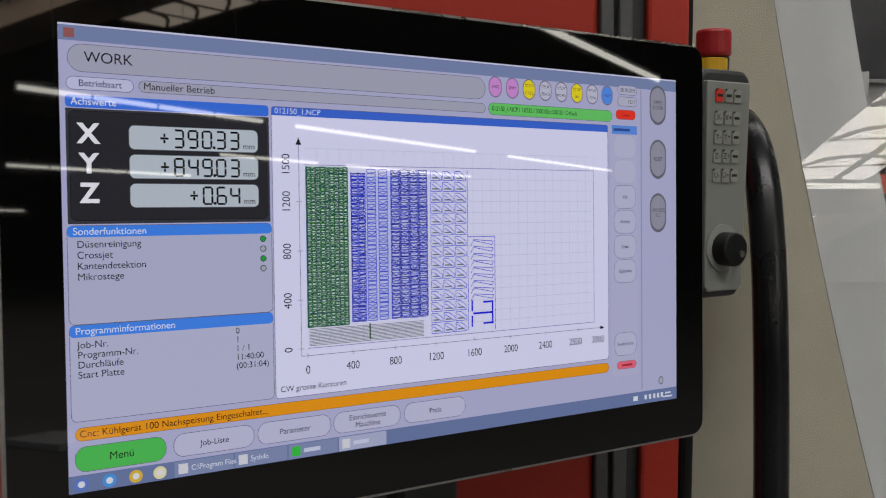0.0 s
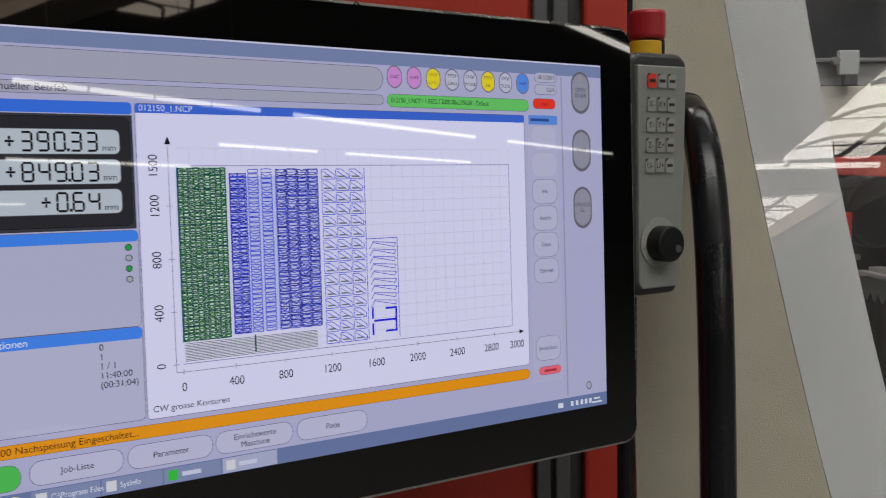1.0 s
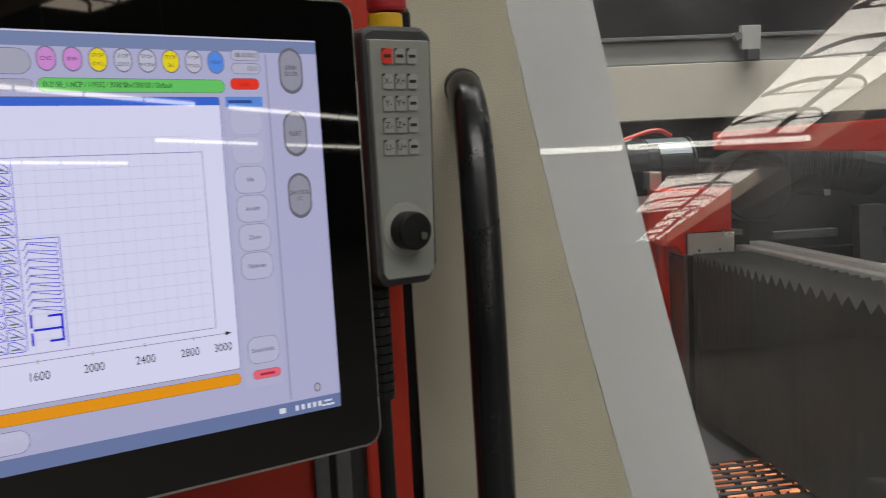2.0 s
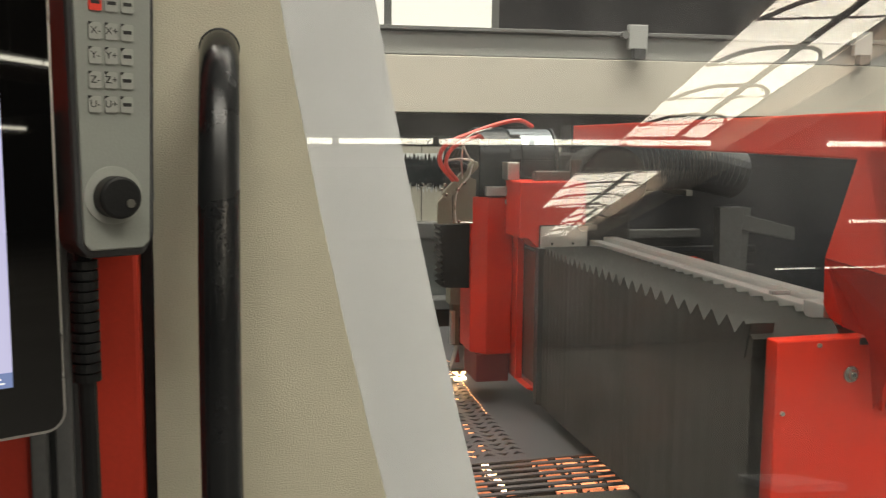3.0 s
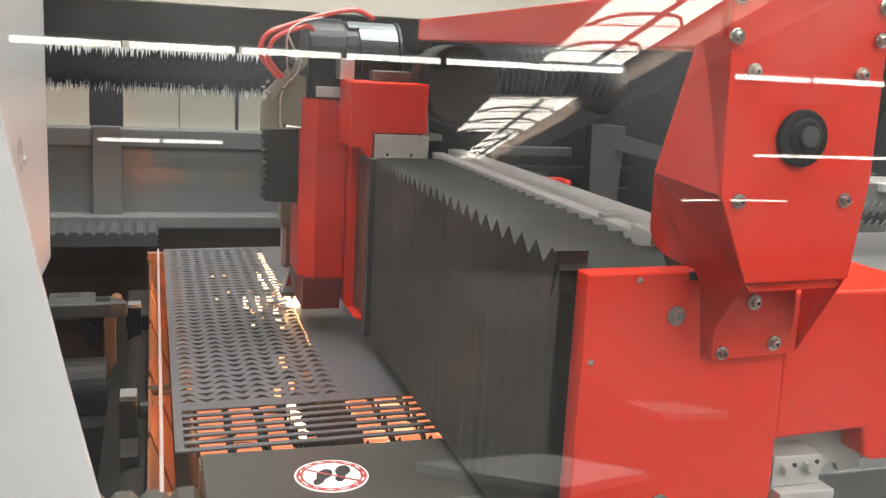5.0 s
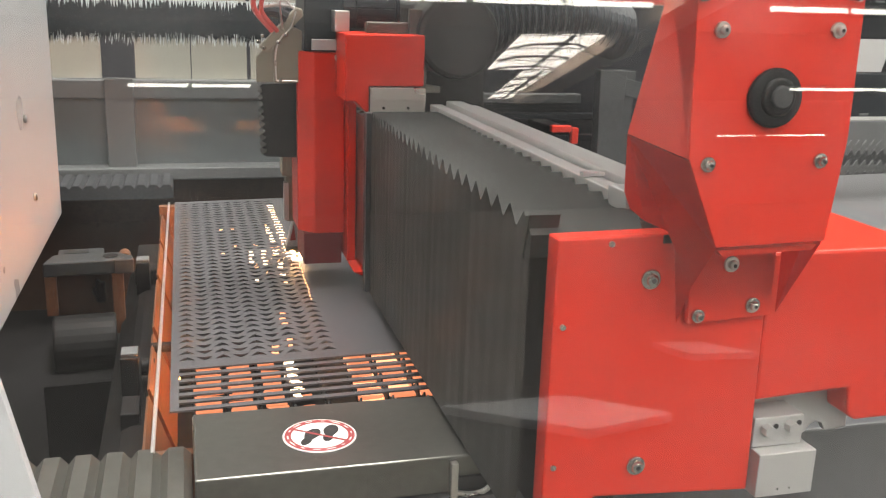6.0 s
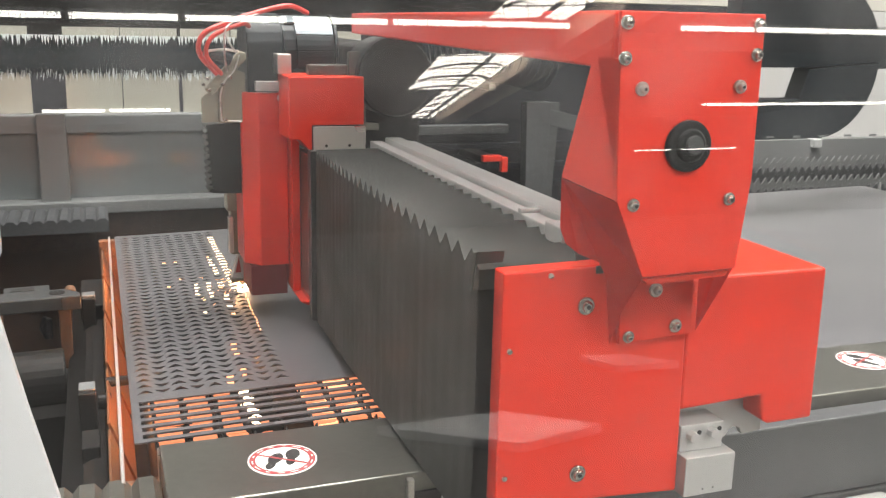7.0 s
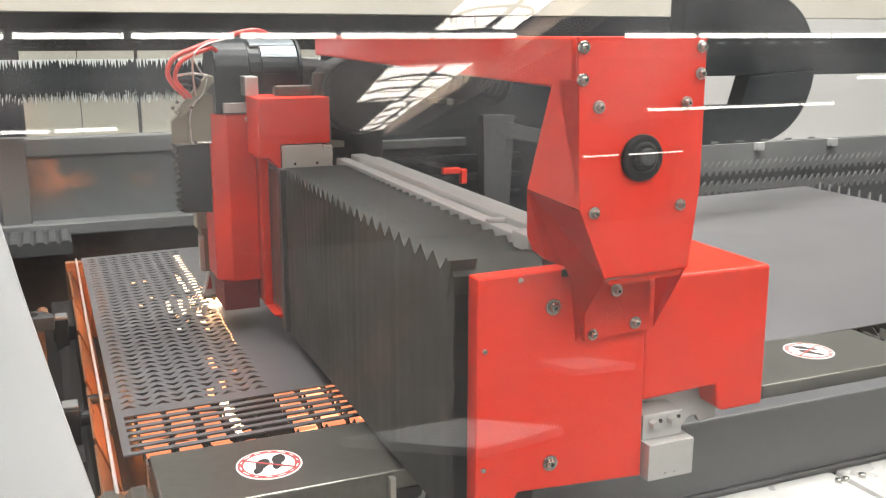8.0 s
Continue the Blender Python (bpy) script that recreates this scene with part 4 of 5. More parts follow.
part("bracket_wire", tube(bend([(1.142, 2.602, 1.400), (1.141, 2.60, 1.455), (1.152, 2.60, 1.486), (1.172, 2.60, 1.508), (1.183, 2.60, 1.54)], 6), 0.0018, 6), STEEL, ch)
part("bracket_wire", tube([(1.143, 2.602, 1.400), (1.185, 2.602, 1.3985)], 0.0018, 6), STEEL, ch)
for x, z in ((1.106, 1.478), (1.115, 1.490), (1.118, 1.466), (1.146, 1.478), (1.162, 1.493), (1.150, 1.402)):
    part("fitting", cyl((x, 2.602, z), 0.004, 0.010, "y", 10, 0.001), CHROME, ch)
# nozzle and its small drive
part("nozzle_head", box(1.168, 2.775, 1.166, 1.226, 2.83, 1.215, 0.003), KHAKI, ch)
part("nozzle_body", box(1.178, 2.79, 1.055, 1.2245, 2.83, 1.165, 0.003), KHAKI, ch)
part("nozzle_motor", cyl((1.2085, 2.786, 1.095), 0.0135, 0.075, "z", 20, 0.003), SOOT, ch)
part("nozzle_side", box(1.172, 2.778, 1.062, 1.183, 2.80, 1.150, 0.001), STEEL, ch)
part("nozzle_pin", cyl((1.2225, 2.77, 1.128), 0.004, 0.022, "x", 10), CHROME, ch)
part("nozzle_shoe", prism([(1.178, 0.992), (1.2275, 0.990), (1.2265, 1.054), (1.196, 1.056)], "y", 2.80, 2.83, 0.002), ALU, ch, "pale nozzle shoe")
part("shoe_mark", prism([(1.187, 1.008), (1.2005, 1.008), (1.196, 1.046)], "y", 2.796, 2.7985), STICK_RED, ch)
part("shoe_foot", box(1.176, 2.79, 0.984, 1.2285, 2.84, 0.9915, 0.002), COVER, ch)
part("nozzle_tip", cyl((1.206, 2.822, 0.972), 0.004, 0.024, "z", 16, r2=0.010), STEEL, ch)
part("gas_pipe", tube(bend([(1.2262, 2.78, 1.150), (1.2265, 2.78, 1.10), (1.2262, 2.78, 1.062), (1.216, 2.785, 1.034), (1.2075, 2.792, 1.016)], 6), 0.0028, 8), STEEL, ch)


def loop_profile(r0, r1, a0, a1, n=12):
    """Part of a ring in the plane of travel, about the loop's axle."""
    a = [radians(a0 + (a1 - a0) * i / n) for i in range(n + 1)]
    return [(2.690 - r1 * math.cos(t), 1.545 + r1 * math.sin(t)) for t in a] + [(2.690 - r0 * math.cos(t), 1.545 + r0 * math.sin(t)) for t in a[::-1]]


part("chain_guard", prism([(2.612, 1.458)] + loop_profile(0.0, 0.083, 0, 180)[:13] + [(2.77, 1.458)], "x", 1.201, 1.281, 0.004), CHAINBLACK, ch, "black round-topped chain guard")
part("chain_core", prism(loop_profile(0.035, 0.073, -30, 180), "x", 1.283, 1.395), CHAINBLACK, ch, "black cable chain loop")
for k in range(7):
    a = -22 + 26 * k
    part("chain_link", prism(loop_profile(0.0735, 0.0790, a, a + 24.5, 3), "x", 1.288 if k > 2 else 1.31, 1.393, 0.0008), CHAINSTEEL if k > 1 else CHAINBLACK, ch, "blue-grey chain plate" if k > 1 else "")
part("chain_cheek", prism(loop_profile(0.045, 0.083, -20, 180), "x", 1.395, 1.402, 0.001), CHAINBLACK, ch)
part("chain_bracket", box(1.402, 2.52, 1.497, 1.428, 2.535, 1.552, 0.002), COVER, ch)
part("side_bracket", prism([(1.428, 1.385), (1.470, 1.385), (1.470, 1.398), (1.440, 1.402), (1.440, 1.47), (1.428, 1.48)], "y", 2.52, 2.53, 0.001), COVER, ch)
part("chain_clip", box(1.214, 2.585, 1.464, 1.274, 2.60, 1.4855, 0.001), ALU, ch)
for pts, r, mat in (([(1.135, 2.6, 1.50), (1.098, 2.58, 1.545), (1.108, 2.56, 1.585), (1.165, 2.57, 1.61), (1.23, 2.58, 1.632), (1.29, 2.59, 1.644), (1.335, 2.62, 1.630)], 0.0055, HOSE_RED),
                    ([(1.145, 2.6, 1.50), (1.112, 2.575, 1.54), (1.125, 2.555, 1.58), (1.185, 2.57, 1.605), (1.205, 2.6, 1.60)], 0.0048, HOSE_RED),
                    ([(1.155, 2.59, 1.505), (1.148, 2.57, 1.55), (1.150, 2.555, 1.592), (1.175, 2.565, 1.612), (1.22, 2.57, 1.625)], 0.0022, STEEL),
                    ([(1.118, 2.59, 1.548), (1.15, 2.575, 1.552), (1.178, 2.57, 1.548)], 0.003, STEEL),
                    ([(1.15, 2.565, 1.586), (1.158, 2.56, 1.566), (1.17, 2.565, 1.548)], 0.002, STEEL),
                    ([(1.11, 2.62, 1.525), (1.135, 2.60, 1.540), (1.165, 2.60, 1.528)], 0.012, CHAINBLACK)):
    part("hose", tube(bend(pts, 6), r, 8), mat, ch, "red hose" if mat is HOSE_RED else "")
setting("gantry_dark_box", box(1.45, 2.62, 1.0, 1.60, 4.2, 1.56, 0.01), SOOT, "sooty gantry body behind the head", "gantry body")
tagged(part("gantry_motor", cyl((1.50, 2.56, 1.50), 0.085, 0.14, "y", 32, 0.01), BLACK), "black round gantry motor", "motor")
sup = thing("gantry_support", "slate grey upright gantry strut with side plates", "strut")
part("strut", prism([(2.045, 1.05), (2.10, 1.05), (2.115, 1.40), (2.035, 1.40)], "y", 2.98, 3.02, 0.003), STRUT, sup)
part("strut_wing", prism([(2.12, 1.05), (2.145, 1.05), (2.16, 1.395), (2.117, 1.395)], "y", 3.02, 3.03, 0.002), STRUT, sup)
part("strut_arm", prism([(2.12, 1.330), (2.30, 1.295), (2.30, 1.335), (2.12, 1.378)], "y", 3.0, 3.02, 0.002), STRUT, sup)
part("strut_base", prism([(2.03, 1.02), (2.30, 1.02), (2.30, 1.05), (2.03, 1.05)], "y", 2.96, 3.06, 0.002), NAVY, sup)
setting("gantry_rear_wall", box(1.61, 3.12, 0.96, 2.76, 3.2, 1.64), NAVY, "blue-black gantry rear plate", "gantry body")
setting("gantry_rear_rail", box(1.61, 3.085, 1.300, 2.03, 3.118, 1.325, 0.003), STRUT, "grey narrow rail on the gantry rear plate", "rail")
for z in (1.13, 1.19, 1.25):
    tagged(part("rear_louvre", box(1.62, 3.10, z, 2.23, 3.119, z + 0.02, 0.004), NAVY), "blue-black louvre bar on the gantry rear plate", "louvre", "rear louvres")
duct = thing("ribbed_duct", "thick black ribbed exhaust duct behind the gantry", "duct")
part("duct_wall", tube(bend([(1.68, 2.93, 1.52), (1.80, 2.95, 1.53), (1.95, 2.98, 1.53), (2.10, 3.02, 1.50)], 14), [0.078 if i % 2 else 0.068 for i in range(43)], 20), CHAINBLACK, duct)
part("duct_clip", box(1.885, 2.90, 1.44, 1.905, 3.06, 1.457, 0.002), COVER, duct)

rb = thing("red_stop", "small red stop bracket behind the gantry rails", "bracket", m=pose(1.875, 2.90, 1.235))
part("arm", box(0.0, 0.0, 0.01, 0.055, 0.02, 0.028, 0.003), RED, rb)
part("leg", box(0.056, 0.0, -0.02, 0.075, 0.02, 0.022, 0.003), RED, rb)
part("holder", box(0.01, 0.021, 0.0, 0.06, 0.219, 0.02, 0.003), SOOT, rb)
def comb(y, z, shade, shift):
    """A toothed slat standing on edge behind the sheet."""
    top = thing("comb_strip", "dark toothed slat along the far table edge", "slat", "far toothed slats")
    pts = [(2.4, 0.70)]
    for i in range(84):
        x = 2.4 + shift + 0.040 * i
        pts += [(x, z - 0.022), (x + 0.012, z - 0.002), (x + 0.020, z), (x + 0.026, z - 0.020)]
    part("teeth", prism(pts + [(5.8, 0.70)], "y", y, y + 0.006), shade, top)


for y, z, shade, shift in ((4.24, 1.005, GREY, 0.0), (4.10, 0.985, DARKGREY, 0.013), (3.97, 0.962, GREY, 0.024), (3.84, 0.94, DARKGREY, 0.006)):
    comb(y, z, shade, shift)
setting("comb_bed", box(2.4, 3.80, 0.3, 5.8, 4.28, 0.70), SOOT, "sooty bed under the far toothed slats", "trough")
for x in (3.75, 4.25, 4.75, 5.25):
    tagged(part("ledge_block", box(x, YB - 0.06, 1.035, x + 0.05, YB - 0.002, 1.075, 0.003), LIGHTGREY), "small pale block under the back ledge", "block", "back ledge blocks")
tip = mesh_of("slat_spike", prism([(-0.010, -0.05), (0.010, -0.05), (0.006, 0.0), (0.002, 0.022), (-0.003, 0.024)], "x", -0.0015, 0.0015), RAILSTEEL)
for i in range(27):
    ob = new("slat_spike", tip)
    ob.parent, ob.location = table, (3.845, 2.10 + 0.053 * i, 0.997)

# cable chain loop at the back right
cc = thing("cable_chain", "big black C-shaped cable chain loop", "cable chain")
ob = part("upper_run", prism([(2.864, 1.77)] + [(3.22 + 0.235 * math.cos(radians(a)), 1.51 + 0.26 * math.sin(radians(a))) for a in range(90, -1, -10)] + [(3.16, 1.49), (2.864, 1.49)], "y", 3.16, 3.24, 0.004), CHAINBLACK, cc)
ob = part("lower_run", prism([(2.25, 1.385), (3.13, 1.385), (3.16, 1.486), (3.455, 1.506)] + [(3.22 + 0.235 * math.cos(radians(a)), 1.51 + 0.26 * math.sin(radians(a))) for a in range(-5, -91, -10)] + [(2.25, 1.25)], "y", 3.16, 3.24, 0.004), CHAINBLACK, cc)
for i in range(6):
    part("link_seam", box(2.90 + 0.11 * i, 3.157, 1.255, 2.93 + 0.11 * i, 3.1605, 1.262), GREY, cc)
    part("link_seam", box(2.90 + 0.11 * i, 3.157, 1.60, 2.93 + 0.11 * i, 3.1605, 1.606), GREY, cc)
tagged(part("dark_trough_right", box(3.3, 3.3, 1.48, 5.9, 3.4, 1.62, 0.004), CHAINBLACK), "long black cable trough at the back", "trough")

# ---- hand pendant ----
PEN = pose(0.556, 1.0860, 1.6165, 0, 0, YAW)
pen = thing("hand_pendant", "grey hand pendant with keys, knob and red stop button", "control pendant", m=PEN)
part("body", prism([(-0.031, 0.096), (-0.022, 0.101), (0.024, 0.101), (0.033, 0.094), (0.028, -0.085), (0.020, -0.099), (-0.022, -0.099), (-0.029, -0.09)], "y", 0.004, 0.045, 0.004), DARKGREY, pen)
face = part("face", prism([(-0.027, 0.090), (0.027, 0.090), (0.0275, 0.085), (0.022, -0.088), (0.017, -0.093), (-0.021, -0.093), (-0.025, -0.088)], "y", 0.0, 0.006, 0.0012), PENDANT, pen)
for r in range(5):
    for c in range(3):
        x, z = -0.0125 + 0.0112 * c - 0.0006 * r, 0.0775 - 0.0166 * r - (0.0025 if r else 0)
        part("key", outline(rounded(0.0088, 0.0112, 0.0012, 2, x, z), -0.0015, 0.001), KEY_RED if (r, c) == (0, 0) else KEY, face)
        if c < 2 and r:
            cu = bpy.data.curves.new("key_letter", "FONT")
            cu.body, cu.size, cu.align_x, cu.align_y = "XYZU"[r - 1] + "-+"[c], 0.0070, "CENTER", "CENTER"
            cu.materials.append(INK)
            k = new("key_letter", cu)
            k.parent, k.matrix_local = face, pose(x, -0.0019, z, 90, 0, 0)
        else:
            part("key_mark", outline([(x - 0.003, z - 0.0012), (x + 0.003, z - 0.0012), (x + 0.003, z + 0.0012), (x - 0.003, z + 0.0012)], -0.0019, -0.0014), INK, face)
        part("key_corner", outline([(x - 0.0045, z + 0.0035), (x - 0.0015, z + 0.0058), (x - 0.0045, z + 0.0058)], -0.0019, -0.0014), INK, face)
part("dial_ring", cyl((-0.004, -0.0008, -0.0545), 0.0205, 0.001, "y", 40), KEY, face)
k = part("dial_knob", cyl((-0.004, -0.008, -0.0555), 0.0148, 0.016, "y", 40, 0.002), BLACK, pen, "black hand wheel knob")
part("finger_dimple", cyl((0.002, -0.0165, -0.0595), 0.003, 0.002, "y", 16), COVER, k)
e = part("stop_button", cyl((0.004, 0.022, 0.1255), 0.0155, 0.024, "z", 32, 0.003), ESTOP, pen, "dull red mushroom stop button")
part("stop_neck", cyl((0.004, 0.022, 0.111), 0.011, 0.010, "z", 24), SOOT, e)
part("stop_collar", cyl((0.002, 0.022, 0.106), 0.0135, 0.012, "z", 28, 0.001), YELLOW, e)
part("stub", cyl((0.020, 0.03, 0.108), 0.009, 0.024, "z", 20, 0.006), BLACK, pen)
bm = bmesh.new()
for i in range(12):
    bmesh.ops.create_cone(bm, cap_ends=True, segments=16, radius1=0.010, radius2=0.010, depth=0.006, matrix=pose(-0.018, 0.025, -0.105 - 0.0075 * i))
tube([(-0.018, 0.025, -0.09), (-0.018, 0.025, -0.2), (-0.014, 0.03, -0.5)], 0.0065, 10, bm)
part("coiled_cable", bm, BLACK, pen)
tagged(part("pendant_holder", prism([(0.50, 1.10), (0.57, 1.13), (0.57, 1.20), (0.50, 1.20)], "z", 1.55, 1.62), DARKGREY), "dark holder of the pendant", "holder")

# ---- what the screen shows ----
def rgb(r, g, b):
    return tuple((v / 255) ** 2.2 for v in (r, g, b))


INKS = {}


def lit(r, g, b, s=1.65):
    key = (r, g, b, s)
    if key not in INKS:
        INKS[key] = emitter("screen_colour", rgb(r, g, b), s, 0.02, 1.75)
    return INKS[key]


def uvp(u, v):
    return ((u - 0.5) * SW, (0.5 - v) * SH)


DEPTH = [0.0]
disp = part("display", outline([(-SW / 2, -SH / 2), (SW / 2, -SH / 2), (SW / 2, SH / 2), (-SW / 2, SH / 2)], 0.0003, 0.0006), lit(176, 176, 214), mon, "lit screen picture")


def field(u0, v0, u1, v1, colour, level=1, r=0.0, name="field"):
    (x0, z1), (x1, z0) = uvp(u0, v0), uvp(u1, v1)
    y = 0.0003 - 0.00004 * level
    pts = rounded(x1 - x0, z1 - z0, min(r, (z1 - z0) / 2 - 1e-5), 5, (x0 + x1) / 2, (z0 + z1) / 2) if r else [(x0, z0), (x1, z0), (x1, z1), (x0, z1)]
    bm = bmesh.new()
    bm.faces.new([bm.verts.new((x, y, z)) for x, z in pts])
    return part(name, bm, colour, disp)


def framed(u0, v0, u1, v1, fill, line, level=1, r=0.004, t=0.0012):
    field(u0 - t * 0.56, v0 - t, u1 + t * 0.56, v1 + t, line, level, r + 0.0003)
    return field(u0, v0, u1, v1, fill, level + 1, r)


def words(s, u, v, size, colour, level=4, align="LEFT", turn=0, squeeze=1.0):
    cu = bpy.data.curves.new("lettering", "FONT")
    cu.body, cu.size, cu.align_x, cu.align_y = s, size, align, "CENTER"
    cu.materials.append(colour)
    ob = new("lettering", cu)
    x, z = uvp(u, v)
    ob.parent = disp
    ob.matrix_local = Matrix.Translation((x, 0.0003 - 0.00004 * level, z)) @ pose(0, 0, 0, 90, 0, 0) @ pose(0, 0, 0, 0, 0, turn) @ Matrix.Diagonal((squeeze, 1, 1, 1))
    return ob


BG, WHT, BLU, DRK = lit(184, 184, 226), lit(222, 222, 254), lit(58, 112, 226), lit(30, 30, 40)
LINE, GREYF, LAV, TXT = lit(96, 96, 118), lit(168, 168, 190), lit(196, 196, 232), lit(26, 26, 36)
field(0, 0, 1, 0.036, lit(120, 134, 176), 1)
field(0, 0, 1, 0.004, lit(205, 205, 235), 2)
field(0.006, 0.010, 0.018, 0.030, lit(150, 90, 90), 2)
framed(0.010, 0.043, 0.600, 0.100, GREYF, LINE, 1, 0.008)
framed(0.008, 0.112, 0.084, 0.138, LAV, LINE, 1, 0.004)
framed(0.091, 0.112, 0.600, 0.136, GREYF, LINE, 1, 0.004)
words("WORK", 0.028, 0.070, 0.0085, TXT)
words("Betriebsart", 0.046, 0.125, 0.0052, TXT, align="CENTER")
words("Manueller Betrieb", 0.096, 0.124, 0.0058, TXT)
# axis display
field(0.006, 0.150, 0.256, 0.176, BLU, 1, 0.002)
words("Achswerte", 0.012, 0.164, 0.0056, lit(230, 232, 250))
field(0.006, 0.178, 0.256, 0.424, lit(58, 58, 66), 1)
framed(0.010, 0.184, 0.252, 0.416, lit(44, 44, 50), lit(20, 20, 24), 2, 0.003)
for i, (ax, val) in enumerate((("X", "+390.33"), ("Y", "+849.03"), ("Z", "+0.64"))):
    v = 0.236 + 0.0635 * i
    words(ax, 0.031, v - 0.003, 0.0152, lit(240, 240, 250), 5, "CENTER").data.offset = 0.0005
    framed(0.078, v - 0.0255, 0.240, v + 0.0255, lit(186, 196, 208), lit(110, 116, 124), 4, 0.003)
    words("mm", 0.228, v + 0.013, 0.0050, lit(40, 42, 48), 7, "CENTER")
SEG = {"0": "abcdef", "3": "abcdg", "9": "abcdfg", "8": "abcdefg", "4": "bcfg", "6": "acdefg"}
SEGPOS = {"a": (0.5, 1, 0), "b": (1, 0.75, 1), "c": (1, 0.25, 1), "d": (0.5, 0, 0), "e": (0, 0.25, 1), "f": (0, 0.75, 1), "g": (0.5, 0.5, 0)}


LCD_INK = lit(16, 18, 20)


def digits(s, right, v):
    """Seven-segment figures, set from the right."""
    y = 0.0003 - 0.00004 * 7
    x, z0 = uvp(right, v + 0.019)
    h, w, t = 0.0098, 0.0052, 0.0012

    def bar(cx, cz, bw, bh):
        bm = bmesh.new()
        bm.faces.new([bm.verts.new((cx + a * bw / 2, y, cz + b * bh / 2)) for a, b in ((-1, -1), (1, -1), (1, 1), (-1, 1))])
        part("lcd_segment", bm, LCD_INK, disp)
    for c in reversed(s):
        if c == ".":
            bar(x - 0.0015, z0 + 0.0004, t * 1.3, t * 1.3)
            continue
        x -= w + 0.0032
        if c == "+":
            bar(x + w / 2, z0 + h / 2, w * 0.9, t)
            bar(x + w / 2, z0 + h * 0.68, t, h * 0.20)
            bar(x + w / 2, z0 + h * 0.32, t, h * 0.20)
        else:
            for k in SEG[c]:
                px, pz, up = SEGPOS[k]
                bar(x + px * w, z0 + pz * h, t if up else w * 0.86, h * 0.44 if up else t)


for i, val in enumerate(("+390.33", "+849.03", "+0.64")):
    digits(val, 0.221, 0.236 + 0.0635 * i)
# special functions
framed(0.005, 0.428, 0.257, 0.638, lit(178, 180, 212), LINE, 1, 0.003)
field(0.005, 0.428, 0.257, 0.452, lit(66, 132, 240), 3, 0.002)
words("Sonderfunktionen", 0.011, 0.4405, 0.0056, lit(226, 230, 250), 5)
for i, (s, on) in enumerate((("Düsenreinigung", 1), ("Crossjet", 0), ("Kantendetektion", 1), ("Mikrostege", 0))):
    v = 0.468 + 0.0232 * i
    words(s, 0.015, v, 0.0056, TXT)
    c = field(0.241, v - 0.011, 0.2495, v + 0.004, lit(60, 60, 72), 4, 0.0021)
    field(0.242, v - 0.0092, 0.2485, v + 0.0022, lit(40, 160, 70) if on else lit(170, 170, 182), 5, 0.0016)
framed(0.005, 0.640, 0.257, 0.846, lit(182, 184, 216), LINE, 1, 0.003)
field(0.005, 0.640, 0.257, 0.666, lit(66, 132, 240), 3, 0.002)
words("Programminformationen", 0.011, 0.6535, 0.0056, lit(226, 230, 250), 5)
for i, s in enumerate(("Job-Nr.", "Programm-Nr.", "Durchläufe", "Start Platte")):
    words(s, 0.013, 0.683 + 0.0215 * i, 0.0056, TXT)
for i, s in enumerate(("0", "1", "1 / 1", "11:40:00", "(00:31:04)")):
    words(s, 0.206, 0.678 + 0.0205 * i, 0.0052, TXT)
# plot
framed(0.260, 0.152, 0.843, 0.848, WHT, LINE, 1, 0.002)
field(0.260, 0.152, 0.843, 0.172, lit(62, 104, 214), 3)
words("012150_1.NCP", 0.264, 0.1615, 0.0050, lit(205, 215, 250), 5)
words("CW grosse Konturen", 0.266, 0.828, 0.0052, TXT)
U0, U1, V0, V1 = 0.306, 0.812, 0.288, 0.734


def strokes(rows, colour, level, t=0.00022, name="plot_grid"):
    """Thin lines (u0, v0, u1, v1) as one flat mesh."""
    bm = bmesh.new()
    y = 0.0003 - 0.00004 * level
    for u0, v0, u1, v1 in rows:
        a, b = Vector(uvp(u0, v0)), Vector(uvp(u1, v1))
        d = (b - a).normalized() if (b - a).length > 0 else Vector((1, 0))
        n = Vector((-d.y, d.x)) * t
        bm.faces.new([bm.verts.new((p.x, y, p.y)) for p in (a - n, b - n, b + n, a + n)])
    return tagged(part(name, bm, colour, disp), kind="stuff")


def pu(mm):
    return U0 + (U1 - U0) * mm / 3000


def pv(mm):
    return V1 - (V1 - V0) * mm / 1500


grid = [(pu(100 * i), V0 - 0.04, pu(100 * i), V1) for i in range(1, 31)] + [(U0, pv(100 * i), U1 - 0.004, pv(100 * i)) for i in range(1, 16)] + [(U0, V0 - 0.04, U1 - 0.01, V0 - 0.04)]
strokes(grid, lit(196, 196, 224), 3, 0.00016)
strokes([(U0 - 0.002, V0, U1, V0), (U1, V0, U1, V1), (U0, V1, U1, V1)], lit(150, 140, 186), 4, 0.00025)
strokes([(0.297, 0.235, 0.297, 0.752), (0.297, 0.752, 0.826, 0.752)] + [(pu(400 * i), 0.746, pu(400 * i), 0.758) for i in range(8)] + [(0.293, pv(400 * i), 0.301, pv(400 * i)) for i in range(4)], lit(130, 130, 150), 4, 0.0002)
for pts in (((0.297, 0.222), (0.293, 0.240), (0.301, 0.240)), ((0.834, 0.752), (0.825, 0.746), (0.825, 0.758))):
    bm = bmesh.new()
    bm.faces.new([bm.verts.new((uvp(*p)[0], 0.0003 - 0.0002, uvp(*p)[1])) for p in pts])
    part("axis_arrow", bm, TXT, disp)
for mm, s in ((0, "0"), (400, "400"), (800, "800"), (1200, "1200"), (1600, "1600"), (2000, "2000"), (2400, "2400"), (2800, "2800"), (3000, "3000")):
    words(s, pu(mm) + (0.008 if mm == 3000 else -0.006 if mm == 2800 else 0), 0.787, 0.0075, lit(50, 50, 64), 5, "CENTER", squeeze=0.85)
